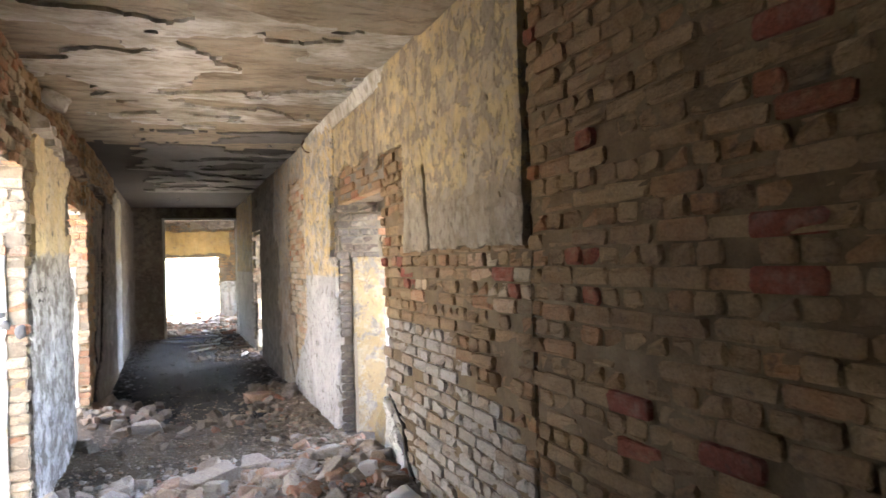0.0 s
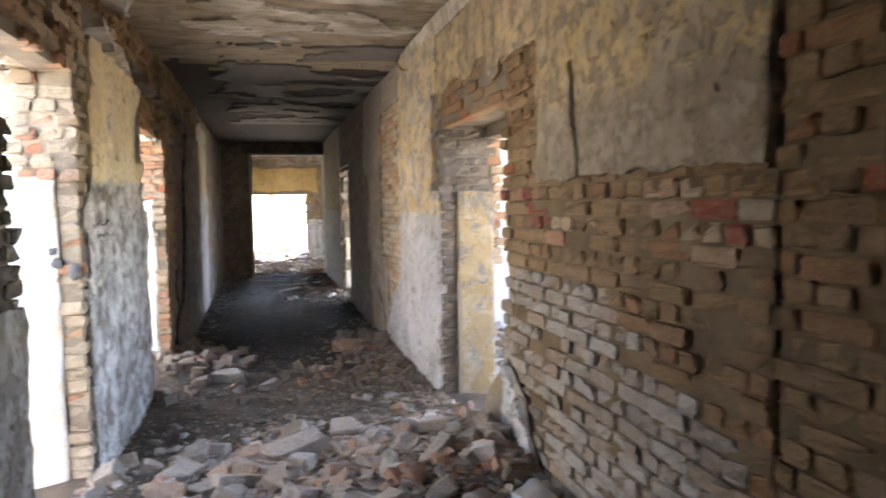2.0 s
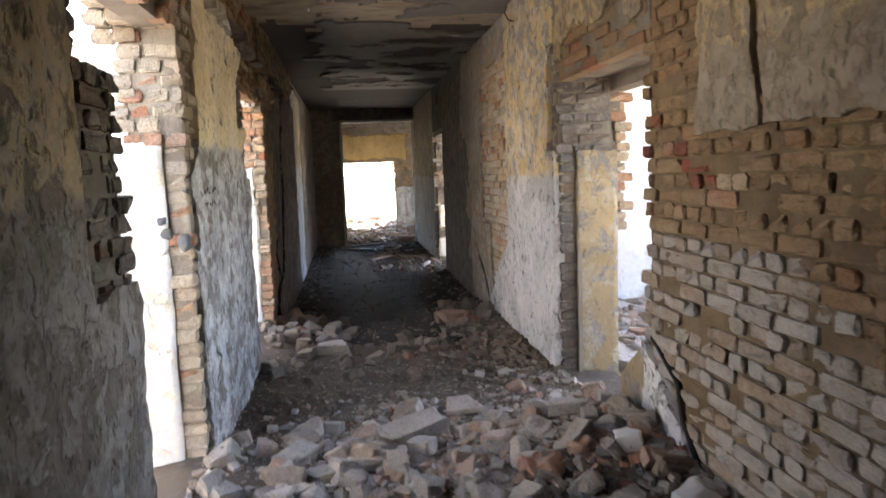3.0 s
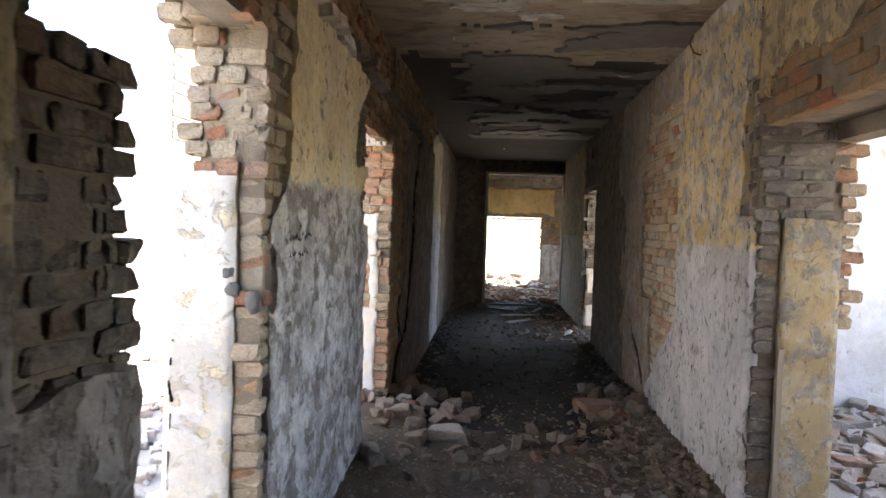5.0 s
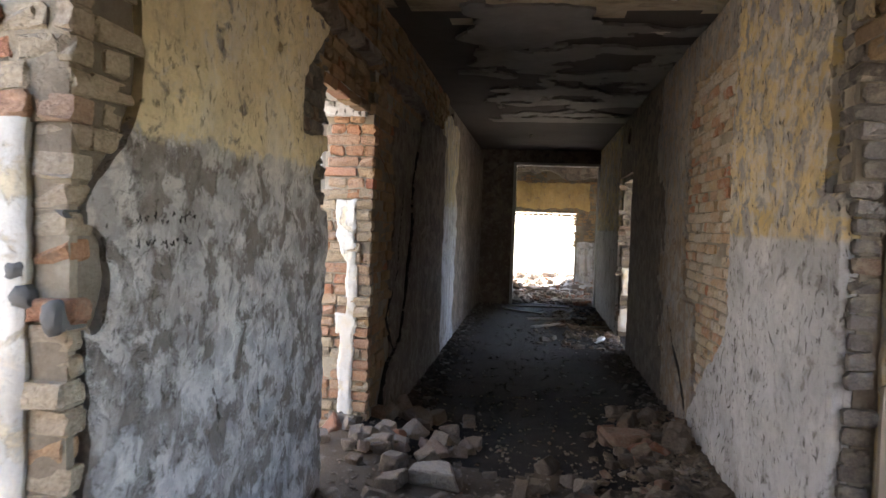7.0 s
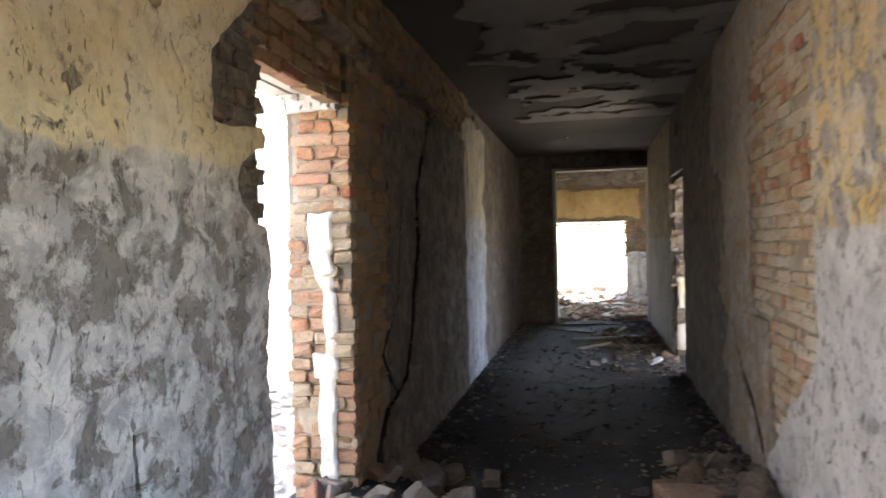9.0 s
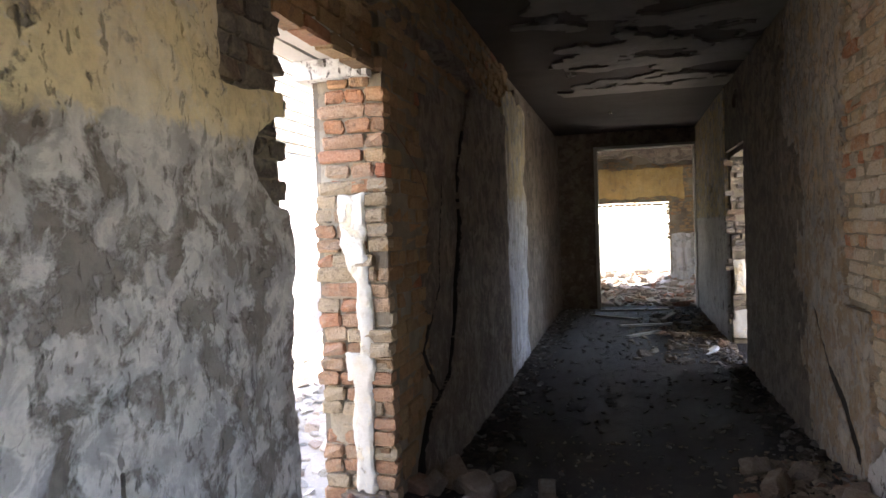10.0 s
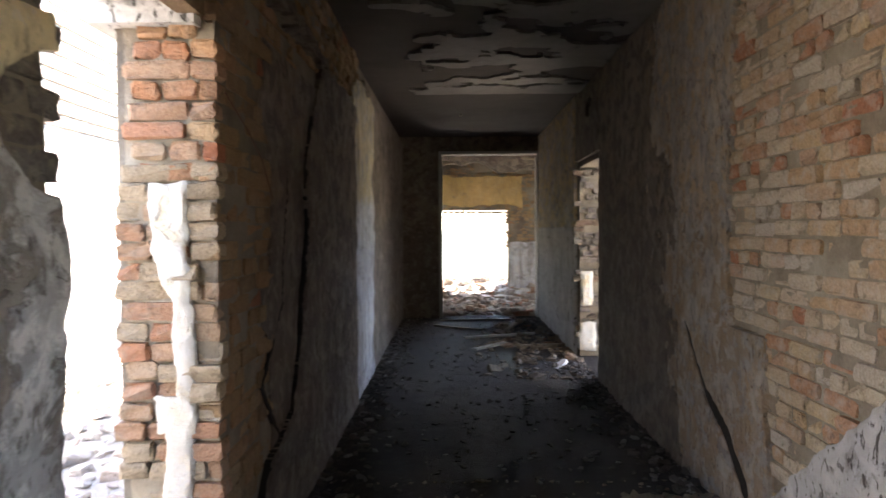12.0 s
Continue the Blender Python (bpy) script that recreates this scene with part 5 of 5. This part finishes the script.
B.jamb(XR - 0.005, 2.17, 6.95, -1, 0.0, 1.8, 15, proud=0.02, ragged=0.005)
B.jamb(XR + TH + 0.01, XR + TH + 0.13, 6.96, -1, 1.22, 2.26, 55, proud=0.015, mat=BRICK_RED)
for c_ in range(16, 30):
    if c_ % 3:
        B.put("wh", c_ % 8, pose(XR + TH + 0.09 + 0.05 * math.sin(c_ * 2.3), 6.955, (c_ + 0.5) * COURSE), True, BRICK_RED)
B.lay((XR, 0, 0), EY, EX, (6.95, 7.2, 1.78, 2.62), lambda u, v: True, worn=True, seed=16, headers=2, proud=0.0)
B.lay((XR, 0, 0), EY, EX, (8.45, 10.2, 0.3, 2.9), lambda u, v: mid_sheet(u, v) < 0.05 and not (u > 9.66 and v < 1.0) and u < 10.12, seed=17, headers=3, mat=BRICK_PATCH, proud=0.003, missing=0.006, worn=True)
B.join()
B = Bricks(east_far, BRICK_GREY, BRICK_GREY_J)
B.jamb(XR, XR + TH, 14.86, -1, 0.1, 2.34, 18, keep=lambda u, v: (u * 31 + v * 77) % 1 > 0.15, proud=0.05, ragged=0.06)
B.join()
for z0_, z1_, x0_, x1_ in ((0.63, 1.06, 2.10, 2.24), (0.08, 0.42, 2.08, 2.28)):
    sheet("plaster", east_far, PL_WHITE, (0, 14.86, 0), WX, UP, (0, -1, 0), (x0_ - 0.03, x1_ + 0.03, z0_ - 0.03, z1_ + 0.03), 0.03,
          lambda u, v: rect(u, v, x0_, x1_, z0_, z1_) + 0.03 * fbm(u, v, 9, 95), 0.08, 0.008, 18, "white plaster left on the jamb")
B = Bricks(west_near, BRICK_GREY, BRICK_GREY_J)
B.lay((XL, 0, 0), EY, WX, (3.9, 4.72, 0.0, 2.75), lambda u, v: near_sheet(u, v) < 0.06, worn=True, seed=19, headers=2,
      edges=lambda v: (3.9, (4.585 if v < 2.06 else 4.20) + TEETH[int(v / COURSE)]))
B.jamb(XL - TH, XL, 4.50, 1, 0, 2.02, 20, proud=0.05, single=False)
B.jamb(XL - TH, XL, 4.16, 1, 2.02, 2.74, 40, proud=0.03, single=False)
B.join()
B = Bricks(west_lintel, BRICK_RED, BRICK_TAN_J)
B.lay((XL, 0, 0), EY, WX, (4.1, 5.7, 2.44, TOP), lambda u, v: v > 2.52 + 0.05 * math.sin(u * 11) - 0.25 * max(0.0, u - 5.45), worn=True, seed=21, headers=2)
for k_ in range(5):
    for n_, x_ in enumerate((-0.79, -0.67)):
        for q_ in range(5 - k_):
            B.put("wh", (k_ + n_ + q_) % 8, pose(x_ + 0.02 * math.sin(k_ * 3 + q_), 5.62 - 0.105 * q_ - 0.03 * n_, 2.73 - 0.075 * k_, 3 * n_, 4 * math.sin(q_ + k_), 3 * k_ - 5), True, (BRICK_CREAM, BRICK_RED)[(k_ * q_ + n_) % 4 == 1])
B.lay((XL, 0, 0), EY, WX, (7.75, 8.9, 2.46, TOP), lambda u, v: True, worn=True, seed=22, headers=3, single=lambda u, v: False)
B.join()
B = Bricks(west_pier, BRICK_CREAM, BRICK_TAN_J)
B.jamb(-0.78, XL + 0.01, 5.66, -1, 1.87, 2.15, 23, proud=0.04, ragged=0.04)
B.jamb(-0.74, XL + 0.01, 5.66, -1, 2.15, 2.95, 33, proud=0.04, ragged=0.06)
B.jamb(-0.56, XL + 0.01, 5.66, -1, 0.0, 1.87, 24, keep=lambda u, v: not 1.36 < v < 1.53 and not 0.9 < v < 0.98 and not 0.66 < v < 0.73, proud=0.02, ragged=0.005)
for z_, x_, k_ in ((1.50, -0.485, 0), (0.94, -0.49, 3), (0.69, -0.49, 5), (0.60, -0.50, 6)):
    B.put("wh", k_, pose(x_, 5.645, (math.floor(z_ / COURSE) + 0.5) * COURSE, 2, 0, 3), True, BRICK_ORANGE)
B.lay((XL, 0, 0), EY, WX, (5.78, 6.05, 1.2, 2.9), lambda u, v: pier_sheet(u, v) < 0.03, worn=True, seed=25, headers=2)
B.lay((XL, 0, 0), EY, WX, (7.3, 7.86, 1.5, 2.9), lambda u, v: pier_sheet(u, v) < 0.03, worn=True, seed=26, headers=2, mat=BRICK_GREY)
B.lay((XL, 0, 0), EY, WX, (5.7, 7.9, 2.75, TOP), lambda u, v: True, worn=True, seed=27, headers=3, single=lambda u, v: False)
B.join()
B = Bricks(west_far, BRICK_RED, BRICK_TAN_J)
B.jamb(-0.77, XF + 0.01, 8.86, -1, 0.0, 1.82, 28, keep=lambda u, v: not (-0.50 < u and 1.38 < v < 1.47), proud=0.03, ragged=0.02)
B.jamb(-0.70, XF + 0.01, 8.86, -1, 1.82, 2.38, 38, proud=0.03, ragged=0.05, mat=BRICK_ORANGE)
B.lay((XF, 0, 0), EY, WX, (8.9, 10.2, 0.0, 2.75), lambda u, v: west_far_sheet(u, v) < 0.02 and west_far_under(u, v) < 0.04, seed=29, headers=3, single=lambda u, v: False)
B.lay((XF, 0, 0), EY, WX, (8.9, 13, 2.68, TOP), lambda u, v: True, worn=True, seed=30, headers=3, single=lambda u, v: False)
B.join()
B = Bricks(end_back, BRICK_TAN, BRICK_TAN_J)
B.jamb(1.76, 3.0, YE, -1, 1.22, 3.2, 51, keep=lambda u, v: end_ochre(u, v) < 0.03, proud=0.0, ragged=0.06)
B.jamb(-0.3, 1.85, YE, -1, 1.98, 3.3, 52, keep=lambda u, v: end_ochre(u, v) < 0.03, proud=0.0)
B.join()
